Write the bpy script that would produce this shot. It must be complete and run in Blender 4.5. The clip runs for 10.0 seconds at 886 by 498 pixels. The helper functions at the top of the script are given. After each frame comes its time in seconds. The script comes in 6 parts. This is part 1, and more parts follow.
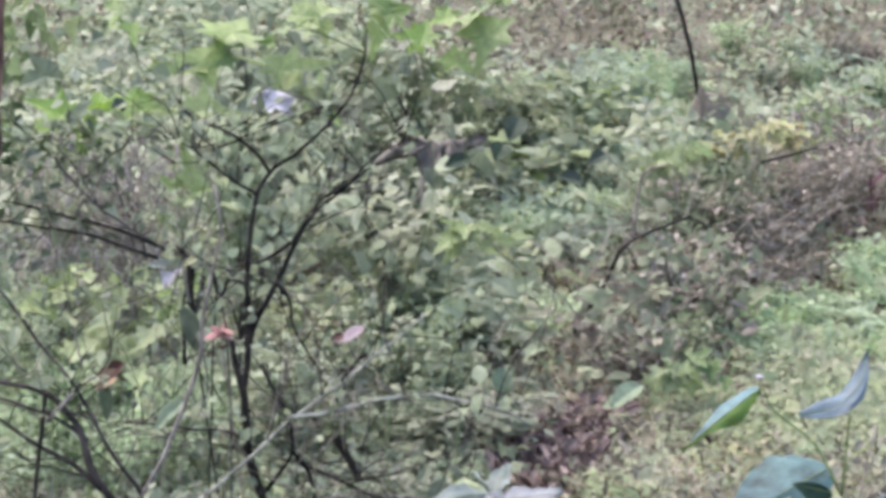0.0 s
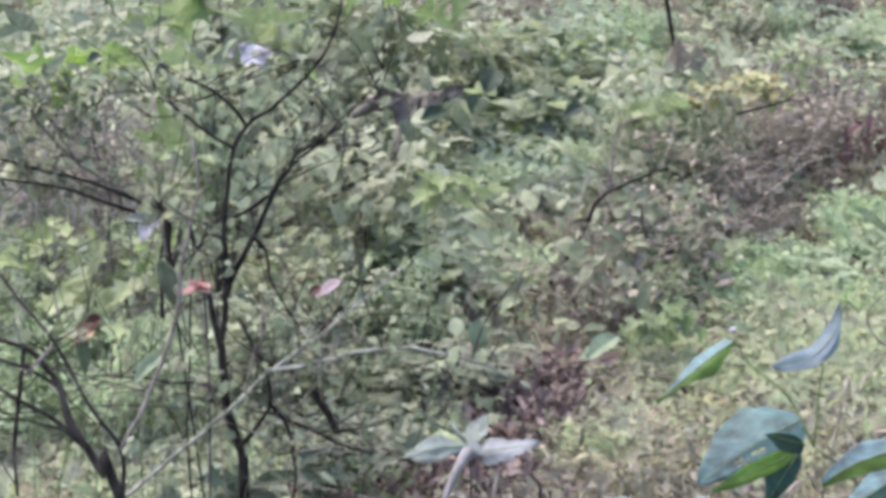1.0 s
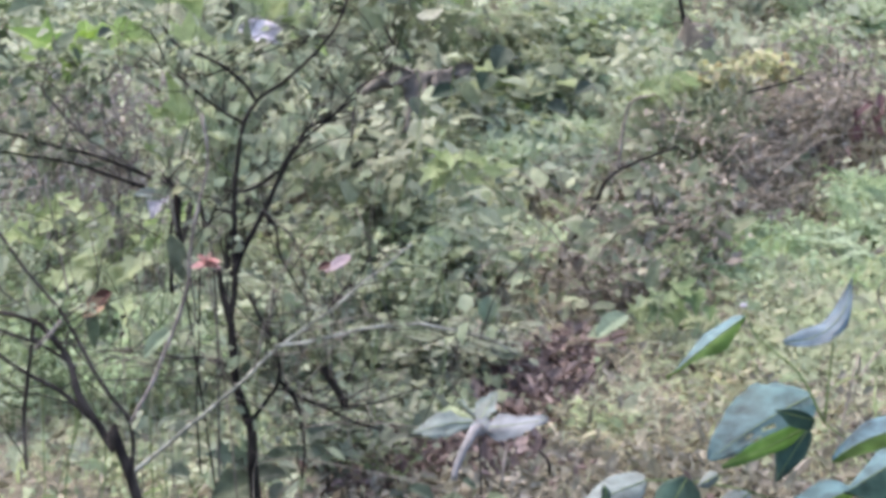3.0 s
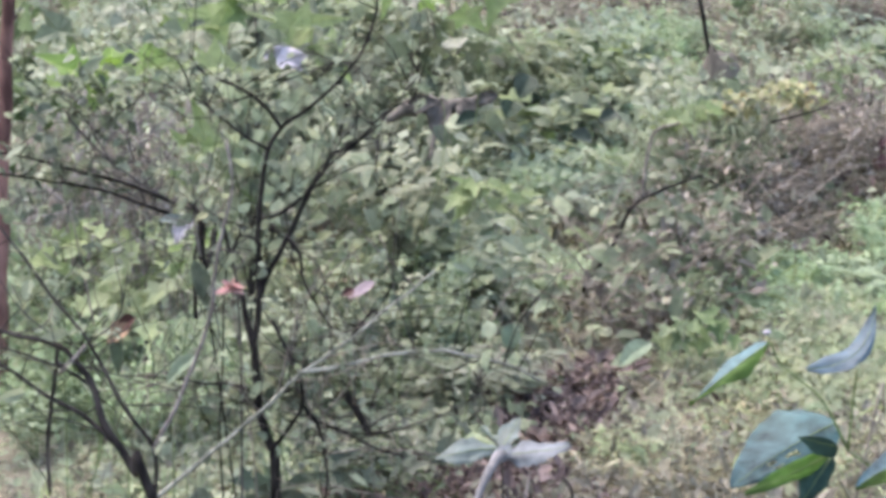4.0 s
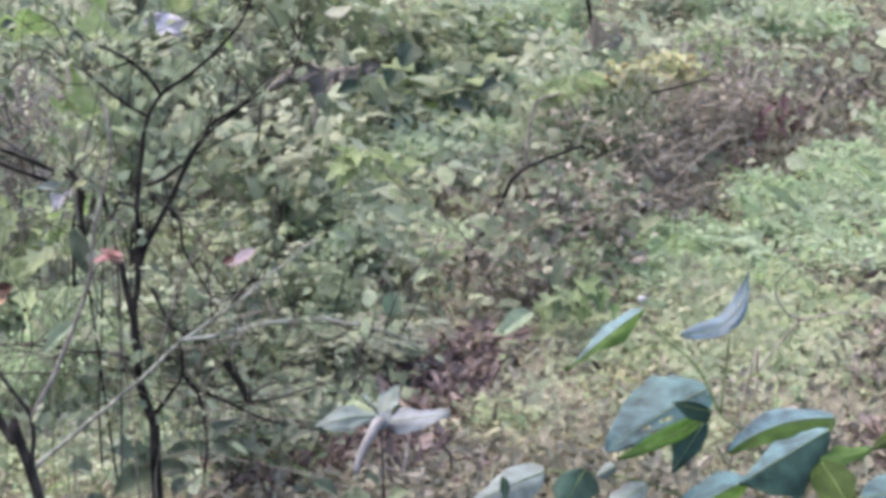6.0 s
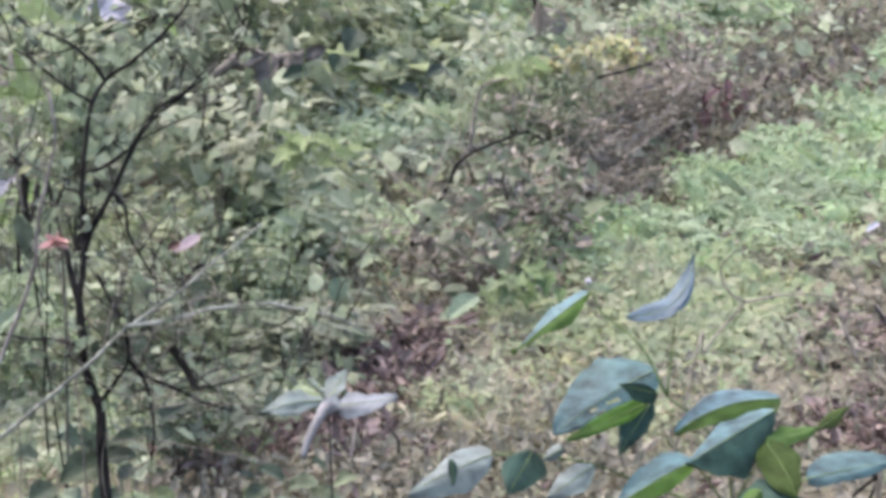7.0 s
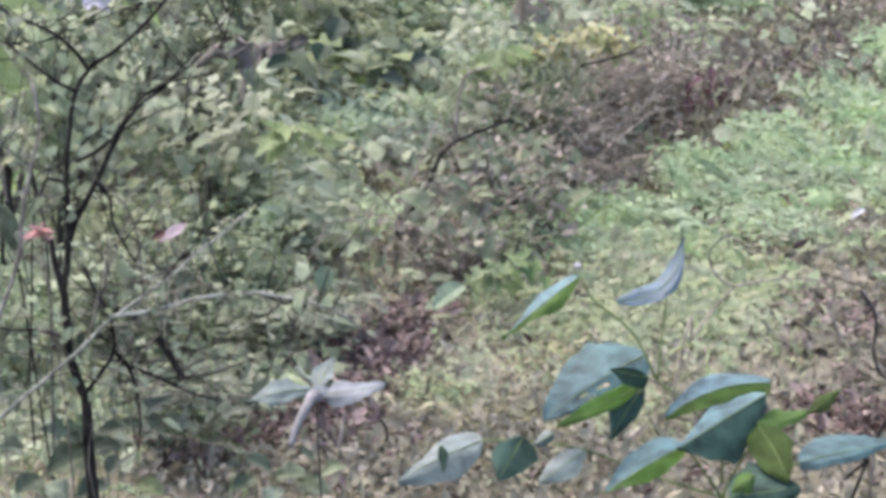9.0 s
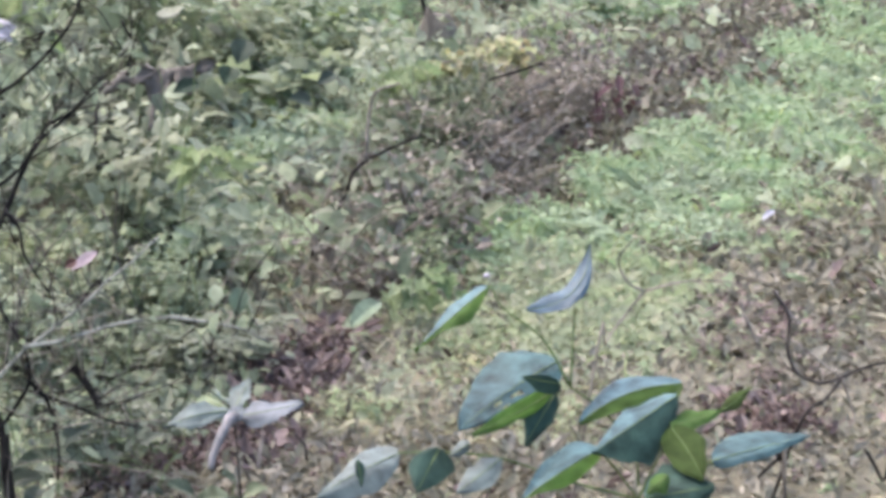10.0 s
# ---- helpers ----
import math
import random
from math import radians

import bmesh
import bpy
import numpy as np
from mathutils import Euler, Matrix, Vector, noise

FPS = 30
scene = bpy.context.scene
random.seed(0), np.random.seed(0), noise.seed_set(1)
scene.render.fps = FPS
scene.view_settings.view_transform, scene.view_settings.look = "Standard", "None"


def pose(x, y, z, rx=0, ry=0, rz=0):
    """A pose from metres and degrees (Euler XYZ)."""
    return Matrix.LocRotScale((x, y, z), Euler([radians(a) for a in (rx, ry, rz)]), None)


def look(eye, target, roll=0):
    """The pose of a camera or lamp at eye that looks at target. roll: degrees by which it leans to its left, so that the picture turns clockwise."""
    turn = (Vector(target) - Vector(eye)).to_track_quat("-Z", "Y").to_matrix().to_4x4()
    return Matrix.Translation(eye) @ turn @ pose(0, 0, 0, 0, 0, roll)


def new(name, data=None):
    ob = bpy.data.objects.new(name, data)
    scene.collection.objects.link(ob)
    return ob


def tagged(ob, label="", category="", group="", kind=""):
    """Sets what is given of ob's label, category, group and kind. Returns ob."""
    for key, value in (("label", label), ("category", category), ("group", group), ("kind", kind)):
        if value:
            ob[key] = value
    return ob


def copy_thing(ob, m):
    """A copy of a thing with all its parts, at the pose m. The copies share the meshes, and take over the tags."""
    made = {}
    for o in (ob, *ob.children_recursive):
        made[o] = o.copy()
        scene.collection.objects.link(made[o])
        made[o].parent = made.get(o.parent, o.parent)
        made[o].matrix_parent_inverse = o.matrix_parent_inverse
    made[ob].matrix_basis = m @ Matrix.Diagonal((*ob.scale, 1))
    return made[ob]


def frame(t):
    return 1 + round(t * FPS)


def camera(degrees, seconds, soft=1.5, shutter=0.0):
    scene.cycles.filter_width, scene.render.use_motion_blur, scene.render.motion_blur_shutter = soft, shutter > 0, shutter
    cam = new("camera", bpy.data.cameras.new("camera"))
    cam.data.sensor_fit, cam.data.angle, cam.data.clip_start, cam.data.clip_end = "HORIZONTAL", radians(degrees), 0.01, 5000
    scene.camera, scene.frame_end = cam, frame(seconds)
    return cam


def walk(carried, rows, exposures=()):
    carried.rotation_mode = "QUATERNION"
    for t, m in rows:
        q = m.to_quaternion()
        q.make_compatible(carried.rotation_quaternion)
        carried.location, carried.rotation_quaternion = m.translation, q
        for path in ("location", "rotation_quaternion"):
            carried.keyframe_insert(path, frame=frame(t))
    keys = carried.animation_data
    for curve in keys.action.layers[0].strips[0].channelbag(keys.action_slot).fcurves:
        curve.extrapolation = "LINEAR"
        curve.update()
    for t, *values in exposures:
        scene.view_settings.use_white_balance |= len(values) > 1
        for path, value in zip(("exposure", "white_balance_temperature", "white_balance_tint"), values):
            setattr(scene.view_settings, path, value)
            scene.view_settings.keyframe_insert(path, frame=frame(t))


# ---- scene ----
import itertools

cam = camera(25.0, 10.0, soft=4.2)
PATH = [
    (0, (0.1371, 0.2894, 2.1792), (-0.1089, 8.2129, 1.1033), 0.82),
    (0.5, (0.1376, 0.2837, 2.1810), (-0.0744, 8.1986, 1.0369), 0.78),
    (1, (0.1375, 0.2728, 2.1854), (-0.0112, 8.1705, 0.9185), 0.77),
    (1.5, (0.1396, 0.2754, 2.1826), (-0.0291, 8.1709, 0.9053), 0.61),
    (2, (0.1395, 0.2742, 2.1826), (-0.0301, 8.1634, 0.8664), 0.69),
    (3.3, (0.1342, 0.2760, 2.1788), (-0.0615, 8.1585, 0.8270), 1.09),
    (3.5, (0.1341, 0.2732, 2.1786), (-0.0853, 8.1624, 0.8698), 1.12),
    (4, (0.1362, 0.2716, 2.1757), (-0.1439, 8.1701, 0.9369), 1.08),
    (4.5, (0.1367, 0.2740, 2.1747), (-0.0873, 8.1734, 0.9296), 1.34),
    (5, (0.1440, 0.2669, 2.1746), (0.0484, 8.1651, 0.9057), 1.57),
    (5.5, (0.1453, 0.2659, 2.1734), (0.2003, 8.1578, 0.8641), 1.69),
    (6, (0.1444, 0.2642, 2.1730), (0.3292, 8.1480, 0.8272), 1.73),
    (6.2, (0.1470, 0.2539, 2.1734), (0.3777, 8.1356, 0.8218), 1.68),
    (7.5, (0.1387, 0.2645, 2.1699), (0.6131, 8.1248, 0.7591), 1.82),
    (8, (0.1366, 0.2691, 2.1707), (0.6328, 8.1308, 0.7751), 1.83),
    (8.5, (0.1329, 0.2739, 2.1702), (0.6388, 8.1322, 0.7591), 1.79),
    (9, (0.1371, 0.2735, 2.1616), (0.6085, 8.1306, 0.7319), 1.39),
    (9.5, (0.1433, 0.2618, 2.1573), (0.6586, 8.1175, 0.7354), 0.09),
    (10, (0.1478, 0.2587, 2.1594), (0.9457, 8.1021, 0.8010), -0.49),
]
walk(cam, [(t, look(eye, target, roll)) for t, eye, target, roll in PATH], [(0.0, 2.51, 6620, 20), (10.0, 2.47, 6620, 20)])

# ---- overcast daylight ----
world = bpy.data.worlds.new("sky")
scene.world = world
world.use_nodes = True
wn = world.node_tree
sky = wn.nodes.new("ShaderNodeTexSky")
sky.sky_type, sky.sun_disc = "NISHITA", False
sky.sun_elevation, sky.sun_rotation = radians(58), radians(-40)
sky.air_density, sky.dust_density = 1.0, 3.0
wn.links.new(sky.outputs[0], wn.nodes["Background"].inputs[0])
wn.nodes["Background"].inputs[1].default_value = 0.15
sun = new("sun", bpy.data.lights.new("sun", "SUN"))
sun.data.energy, sun.data.angle, sun.data.color = 1.2, radians(35), (1.0, 0.96, 0.9)
sun.matrix_world = look((-6, 8, 16), (0, 8, 0))


# ---- materials ----
def nodes_of(name):
    m = bpy.data.materials.new(name)
    m.use_nodes = True
    return m, m.node_tree, m.node_tree.nodes["Principled BSDF"]


def ramp_node(nt, cols):
    r = nt.nodes.new("ShaderNodeValToRGB")
    els = r.color_ramp.elements
    while len(els) < len(cols):
        els.new(0.5)
    for i, c in enumerate(cols):
        els[i].position, els[i].color = i / (len(cols) - 1), (*c, 1)
    return r


def leaf_mat(name, cols, rough=0.45, trans=0.25, spec=0.5, mottle=0.25):
    """A leaf: its own shade of a few colours, blotches and fine grain, some light through it."""
    m, nt, b = nodes_of(name)
    geo, inf = nt.nodes.new("ShaderNodeNewGeometry"), nt.nodes.new("ShaderNodeObjectInfo")
    add, fr = nt.nodes.new("ShaderNodeMath"), nt.nodes.new("ShaderNodeMath")
    fr.operation = "FRACT"
    nt.links.new(geo.outputs["Random Per Island"], add.inputs[0])
    nt.links.new(inf.outputs["Random"], add.inputs[1])
    nt.links.new(add.outputs[0], fr.inputs[0])
    r = ramp_node(nt, cols)
    nt.links.new(fr.outputs[0], r.inputs[0])
    co = nt.nodes.new("ShaderNodeTexCoord")
    n1, n2 = nt.nodes.new("ShaderNodeTexNoise"), nt.nodes.new("ShaderNodeTexNoise")
    n1.inputs["Scale"].default_value, n2.inputs["Scale"].default_value = 38, 260
    n1.inputs["Detail"].default_value = 4
    for n in (n1, n2):
        nt.links.new(co.outputs["Object"], n.inputs["Vector"])
    hsv = nt.nodes.new("ShaderNodeHueSaturation")
    mr = nt.nodes.new("ShaderNodeMapRange")
    mr.inputs["To Min"].default_value, mr.inputs["To Max"].default_value = 1 - mottle, 1 + mottle
    mr.inputs["From Min"].default_value, mr.inputs["From Max"].default_value = 0.3, 0.7
    mr.clamp = False
    nt.links.new(n1.outputs[0], mr.inputs[0])
    nt.links.new(mr.outputs[0], hsv.inputs["Value"])
    n3 = nt.nodes.new("ShaderNodeTexNoise")
    n3.inputs["Scale"].default_value, n3.inputs["Detail"].default_value = 2.3, 3
    nt.links.new(geo.outputs["Position"], n3.inputs["Vector"])
    for lo, hi, sock in ((0.488, 0.51, "Hue"), (0.75, 1.15, "Saturation")):
        m3 = nt.nodes.new("ShaderNodeMapRange")
        m3.inputs["From Min"].default_value, m3.inputs["From Max"].default_value = 0.3, 0.7
        m3.inputs["To Min"].default_value, m3.inputs["To Max"].default_value = lo, hi
        nt.links.new(n3.outputs[0], m3.inputs[0])
        nt.links.new(m3.outputs[0], hsv.inputs[sock])
    nt.links.new(r.outputs[0], hsv.inputs["Color"])
    nt.links.new(hsv.outputs[0], b.inputs["Base Color"])
    b.inputs["Roughness"].default_value = rough
    b.inputs["Specular IOR Level"].default_value = spec
    bump = nt.nodes.new("ShaderNodeBump")
    bump.inputs["Strength"].default_value, bump.inputs["Distance"].default_value = 0.35, 0.003
    nt.links.new(n2.outputs[0], bump.inputs["Height"])
    nt.links.new(bump.outputs[0], b.inputs["Normal"])
    if trans > 0:
        tr, mix = nt.nodes.new("ShaderNodeBsdfTranslucent"), nt.nodes.new("ShaderNodeMixShader")
        nt.links.new(hsv.outputs[0], tr.inputs[0])
        mix.inputs[0].default_value = trans
        out = nt.nodes["Material Output"]
        nt.links.new(b.outputs[0], mix.inputs[1])
        nt.links.new(tr.outputs[0], mix.inputs[2])
        nt.links.new(mix.outputs[0], out.inputs[0])
    return m


def bark_mat(name, dark, light, scale=30, rough=0.85):
    m, nt, b = nodes_of(name)
    co, mp = nt.nodes.new("ShaderNodeTexCoord"), nt.nodes.new("ShaderNodeMapping")
    mp.inputs["Scale"].default_value = (1, 1, 0.35)
    n, n2 = nt.nodes.new("ShaderNodeTexNoise"), nt.nodes.new("ShaderNodeTexNoise")
    n.inputs["Scale"].default_value, n.inputs["Detail"].default_value = scale, 6
    n2.inputs["Scale"].default_value, n2.inputs["Detail"].default_value = scale * 0.2, 3
    nt.links.new(co.outputs["Object"], mp.inputs[0])
    nt.links.new(mp.outputs[0], n.inputs["Vector"])
    nt.links.new(co.outputs["Object"], n2.inputs["Vector"])
    r = ramp_node(nt, [dark, dark, light, light])
    mx = nt.nodes.new("ShaderNodeMath")
    mx.operation = "ADD"
    sub = nt.nodes.new("ShaderNodeMath")
    sub.operation = "SUBTRACT"
    sub.inputs[1].default_value = 0.5
    nt.links.new(n.outputs[0], mx.inputs[0])
    nt.links.new(n2.outputs[0], sub.inputs[0])
    nt.links.new(sub.outputs[0], mx.inputs[1])
    nt.links.new(mx.outputs[0], r.inputs[0])
    nt.links.new(r.outputs[0], b.inputs["Base Color"])
    b.inputs["Roughness"].default_value = rough
    b.inputs["Specular IOR Level"].default_value = 0.12
    bump = nt.nodes.new("ShaderNodeBump")
    bump.inputs["Strength"].default_value, bump.inputs["Distance"].default_value = 0.6, 0.006
    nt.links.new(n.outputs[0], bump.inputs["Height"])
    nt.links.new(bump.outputs[0], b.inputs["Normal"])
    return m


def soil_mat():
    m, nt, b = nodes_of("forest_soil")
    co = nt.nodes.new("ShaderNodeTexCoord")
    n, n2 = nt.nodes.new("ShaderNodeTexNoise"), nt.nodes.new("ShaderNodeTexNoise")
    n.inputs["Scale"].default_value, n.inputs["Detail"].default_value = 22, 8
    n2.inputs["Scale"].default_value, n2.inputs["Detail"].default_value = 1.1, 4
    mix = nt.nodes.new("ShaderNodeMix")
    mix.data_type = "RGBA"
    r1 = ramp_node(nt, [(0.048, 0.043, 0.033), (0.086, 0.078, 0.06), (0.126, 0.116, 0.09)])
    r2 = ramp_node(nt, [(0.03, 0.03, 0.014), (0.075, 0.07, 0.035), (0.12, 0.11, 0.06)])
    for k in (n, n2):
        nt.links.new(co.outputs["Object"], k.inputs["Vector"])
    nt.links.new(n.outputs[0], r1.inputs[0])
    nt.links.new(n.outputs[0], r2.inputs[0])
    nt.links.new(n2.outputs[0], mix.inputs["Factor"])
    nt.links.new(r1.outputs[0], mix.inputs["A"])
    nt.links.new(r2.outputs[0], mix.inputs["B"])
    nt.links.new(mix.outputs["Result"], b.inputs["Base Color"])
    b.inputs["Roughness"].default_value = 0.95
    bump = nt.nodes.new("ShaderNodeBump")
    bump.inputs["Strength"].default_value, bump.inputs["Distance"].default_value = 0.8, 0.02
    nt.links.new(n.outputs[0], bump.inputs["Height"])
    nt.links.new(bump.outputs[0], b.inputs["Normal"])
    return m


M = {
    "soil": soil_mat(),
    "litter": leaf_mat("dry_leaf", [(0.118, 0.112, 0.08), (0.14, 0.132, 0.096), (0.168, 0.157, 0.116), (0.15, 0.15, 0.1), (0.2, 0.184, 0.142)], 0.8, 0.2, 0.12),
    "brush_leaf": leaf_mat("withered_leaf", [(0.12, 0.108, 0.088), (0.18, 0.161, 0.132), (0.25, 0.224, 0.186), (0.195, 0.195, 0.133)], 0.8, 0.22, 0.12),
    "red_litter": leaf_mat("reddish_dry_leaf", [(0.045, 0.031, 0.028), (0.084, 0.06, 0.053), (0.13, 0.097, 0.086), (0.18, 0.142, 0.125)], 0.75, 0.12, 0.2),
    "straw": leaf_mat("dry_grass", [(0.17, 0.155, 0.092), (0.215, 0.195, 0.12), (0.195, 0.202, 0.11), (0.245, 0.226, 0.148)], 0.75, 0.2, 0.15),
    "grass": leaf_mat("grass_blade", [(0.15, 0.20, 0.08), (0.19, 0.25, 0.10), (0.23, 0.29, 0.13), (0.26, 0.29, 0.15)], 0.65, 0.4, 0.12),
    "fern": leaf_mat("feathery_leaf", [(0.165, 0.23, 0.122), (0.205, 0.278, 0.15), (0.245, 0.318, 0.184)], 0.65, 0.4, 0.12),
    "ivy": leaf_mat("ivy_leaf", [(0.122, 0.158, 0.092), (0.155, 0.195, 0.112), (0.192, 0.232, 0.138), (0.225, 0.262, 0.17), (0.195, 0.225, 0.115)], 0.48, 0.4, 0.18),
    "yellow_herb": leaf_mat("yellowish_herb_leaf", [(0.165, 0.205, 0.112), (0.20, 0.235, 0.132), (0.225, 0.255, 0.152), (0.235, 0.24, 0.155)], 0.65, 0.4, 0.1),
    "herb": leaf_mat("pale_herb_leaf", [(0.155, 0.188, 0.112), (0.185, 0.222, 0.13), (0.215, 0.252, 0.155), (0.235, 0.275, 0.175)], 0.48, 0.42, 0.18),
    "shrub": leaf_mat("shrub_leaf", [(0.035, 0.05, 0.032), (0.07, 0.095, 0.055), (0.105, 0.13, 0.08), (0.14, 0.165, 0.11)], 0.55, 0.3, 0.25),
    "vine_leaf": leaf_mat("dull_vine_leaf", [(0.072, 0.094, 0.054), (0.09, 0.112, 0.064), (0.115, 0.135, 0.082), (0.142, 0.158, 0.106)], 0.55, 0.3, 0.12),
    "bush_green": leaf_mat("fresh_bush_leaf", [(0.08, 0.118, 0.052), (0.11, 0.155, 0.068), (0.145, 0.192, 0.09), (0.18, 0.225, 0.12)], 0.6, 0.4, 0.15),
    "coarse": leaf_mat("coarse_weed_leaf", [(0.055, 0.076, 0.046), (0.10, 0.128, 0.076), (0.15, 0.18, 0.115), (0.14, 0.18, 0.07), (0.175, 0.20, 0.135)], 0.62, 0.35, 0.1),
    "dark_leaf": leaf_mat("dark_green_leaf", [(0.03, 0.046, 0.03), (0.05, 0.068, 0.046)], 0.6, 0.25, 0.1),
    "deep": leaf_mat("shaded_leaf", [(0.03, 0.042, 0.028), (0.05, 0.068, 0.042), (0.08, 0.10, 0.06)], 0.6, 0.25, 0.2),
    "maple": leaf_mat("lobed_leaf", [(0.10, 0.16, 0.042), (0.125, 0.19, 0.05), (0.145, 0.21, 0.062)], 0.55, 0.4, 0.3),
    "mint": leaf_mat("mint_herb_leaf", [(0.15, 0.195, 0.13), (0.18, 0.228, 0.152), (0.205, 0.252, 0.175)], 0.65, 0.4, 0.1),
    "pale_green": leaf_mat("pale_green_leaf", [(0.19, 0.242, 0.112), (0.225, 0.278, 0.132), (0.28, 0.335, 0.172)], 0.48, 0.4, 0.18),
    "withered": leaf_mat("withered_brown_leaf", [(0.066, 0.06, 0.048), (0.098, 0.087, 0.07)], 0.8, 0.15, 0.1),
    "lime": leaf_mat("young_lime_leaf", [(0.135, 0.185, 0.075), (0.165, 0.215, 0.09), (0.19, 0.235, 0.115)], 0.6, 0.4, 0.15),
    "soft": leaf_mat("large_pale_leaf", [(0.135, 0.165, 0.095), (0.16, 0.195, 0.11), (0.185, 0.22, 0.13), (0.205, 0.24, 0.15)], 0.65, 0.4, 0.1),
    "yellow": leaf_mat("yellowing_leaf", [(0.19, 0.23, 0.105), (0.24, 0.255, 0.115), (0.28, 0.255, 0.115), (0.2, 0.225, 0.12), (0.29, 0.22, 0.10)], 0.6, 0.3, 0.2),
    # Teal leaf with bluish sky sheen put into its colour and strong mottle.
    "broad": leaf_mat("sky_sheen_leaf", [(0.032, 0.068, 0.067), (0.04, 0.078, 0.08), (0.046, 0.086, 0.093)], 0.6, 0.12, 0.12, 0.6),
    # The sky's reflection on one leaf, painted as a blue-violet base.
    "violet": leaf_mat("violet_sheen_leaf", [(0.028, 0.055, 0.069), (0.034, 0.063, 0.078)], 0.55, 0.1, 0.25, 0.35),
    # Brighter copy for leaf halves lit from behind: that light is in the colour.
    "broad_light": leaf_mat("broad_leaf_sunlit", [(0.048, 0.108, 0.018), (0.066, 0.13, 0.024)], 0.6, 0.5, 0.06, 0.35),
    # Darker copy for shaded flaps and folds: the shade is in the colour.
    "broad_dark": leaf_mat("broad_leaf_shaded", [(0.022, 0.05, 0.036), (0.031, 0.062, 0.044)], 0.65, 0.2, 0.1, 0.45),
    "leaf_green": leaf_mat("fresh_green_leaf", [(0.033, 0.07, 0.013), (0.046, 0.086, 0.018)], 0.6, 0.45, 0.06, 0.4),
    "olive": leaf_mat("olive_leaf", [(0.022, 0.044, 0.008), (0.034, 0.055, 0.012)], 0.65, 0.35, 0.05, 0.5),
    "pale": leaf_mat("pale_waxy_leaf", [(0.064, 0.086, 0.075), (0.085, 0.108, 0.096)], 0.55, 0.15, 0.18, 0.4),
    "waxy": leaf_mat("greyish_waxy_leaf", [(0.07, 0.083, 0.09), (0.09, 0.103, 0.11)], 0.55, 0.15, 0.18, 0.35),
    # Pale lilac stands for sky gloss on a leaf's upper face.
    "lilac": leaf_mat("lilac_gloss_leaf", [(0.30, 0.285, 0.295), (0.36, 0.34, 0.35)], 0.6, 0.15, 0.2, 0.35),
    "pink": leaf_mat("pink_leaf", [(0.16, 0.128, 0.136), (0.205, 0.165, 0.176)], 0.6, 0.2, 0.2),
    "tan": leaf_mat("tan_dead_leaf", [(0.20, 0.13, 0.085), (0.26, 0.18, 0.125)], 0.7, 0.2, 0.15),
    "rust": leaf_mat("rusty_dead_leaf", [(0.03, 0.012, 0.01), (0.10, 0.04, 0.025)], 0.7, 0.05, 0.3),
    "red": leaf_mat("red_bud_leaf", [(0.44, 0.19, 0.15), (0.47, 0.25, 0.2), (0.48, 0.32, 0.26)], 0.55, 0.2, 0.3),
    "maroon": leaf_mat("maroon_leaf", [(0.05, 0.03, 0.03), (0.09, 0.045, 0.045), (0.1, 0.08, 0.06)], 0.7, 0.1, 0.2),
    "dark_bark": bark_mat("dark_bark", (0.0045, 0.004, 0.0035), (0.021, 0.018, 0.0155), 60, 0.95),
    "lichen_bark": bark_mat("lichen_bark", (0.085, 0.088, 0.07), (0.23, 0.232, 0.19), 70),
    "umber_bark": bark_mat("umber_bark", (0.011, 0.0095, 0.0085), (0.046, 0.039, 0.034), 45, 0.95),
    "stump_bark": bark_mat("stump_bark", (0.045, 0.042, 0.033), (0.098, 0.09, 0.07), 22),
    "white": leaf_mat("whitish_leaf", [(0.24, 0.24, 0.26), (0.3, 0.3, 0.32)], 0.5, 0.2, 0.3, 0.15),
    "waxy_stalk": bark_mat("waxy_stalk", (0.085, 0.085, 0.082), (0.135, 0.13, 0.128), 50, 0.6),
    "grey_bark": bark_mat("grey_bark", (0.075, 0.064, 0.056), (0.20, 0.178, 0.158), 60),
    "log_bark": bark_mat("weathered_log", (0.058, 0.053, 0.043), (0.12, 0.109, 0.09), 40),
    "brown_bark": bark_mat("brown_bark", (0.02, 0.0175, 0.0155), (0.072, 0.064, 0.056), 25),
    "red_bark": bark_mat("reddish_bark", (0.06, 0.03, 0.025), (0.2, 0.11, 0.09), 18),
    "dead_twig": bark_mat("dead_twig", (0.075, 0.065, 0.053), (0.215, 0.19, 0.153), 80),
    "pale_twig": bark_mat("bleached_twig", (0.12, 0.108, 0.092), (0.27, 0.25, 0.22), 70),
    "green_stem": bark_mat("green_stem", (0.05, 0.08, 0.025), (0.12, 0.16, 0.06), 60, 0.6),
}

RNG = np.random.default_rng(7)


# ---- building helpers ----
def ground_z(x, y):
    """The height of the forest floor: a gentle rise, steeper from the foot of the slope on."""
    h = np.maximum(0, np.asarray(y, float) - 9.5)
    s = np.minimum(h, 11)
    return 0.05 * np.asarray(y, float) + 0.016 * s * s + 0.352 * np.maximum(0, h - 11) + 0.02 * np.asarray(x, float)


def place_under(ob, parent):
    if parent is not None:
        ob.parent = parent
        ob.matrix_parent_inverse = parent.matrix_basis.inverted() if parent.parent is None else Matrix()
    return ob


def part(name, bm, material, parent=None, label="", kind=""):
    me = bpy.data.meshes.new(name)
    for f in bm.faces:
        f.smooth = True
    bm.to_mesh(me)
    bm.free()
    me.materials.append(M[material])
    ob = new(name, me)
    place_under(ob, parent)
    return tagged(ob, label, kind=kind)


def thing(name, at, label, category, group=""):
    e = new(name)
    e.matrix_basis = Matrix.Translation(at)
    return tagged(e, label, category, group)


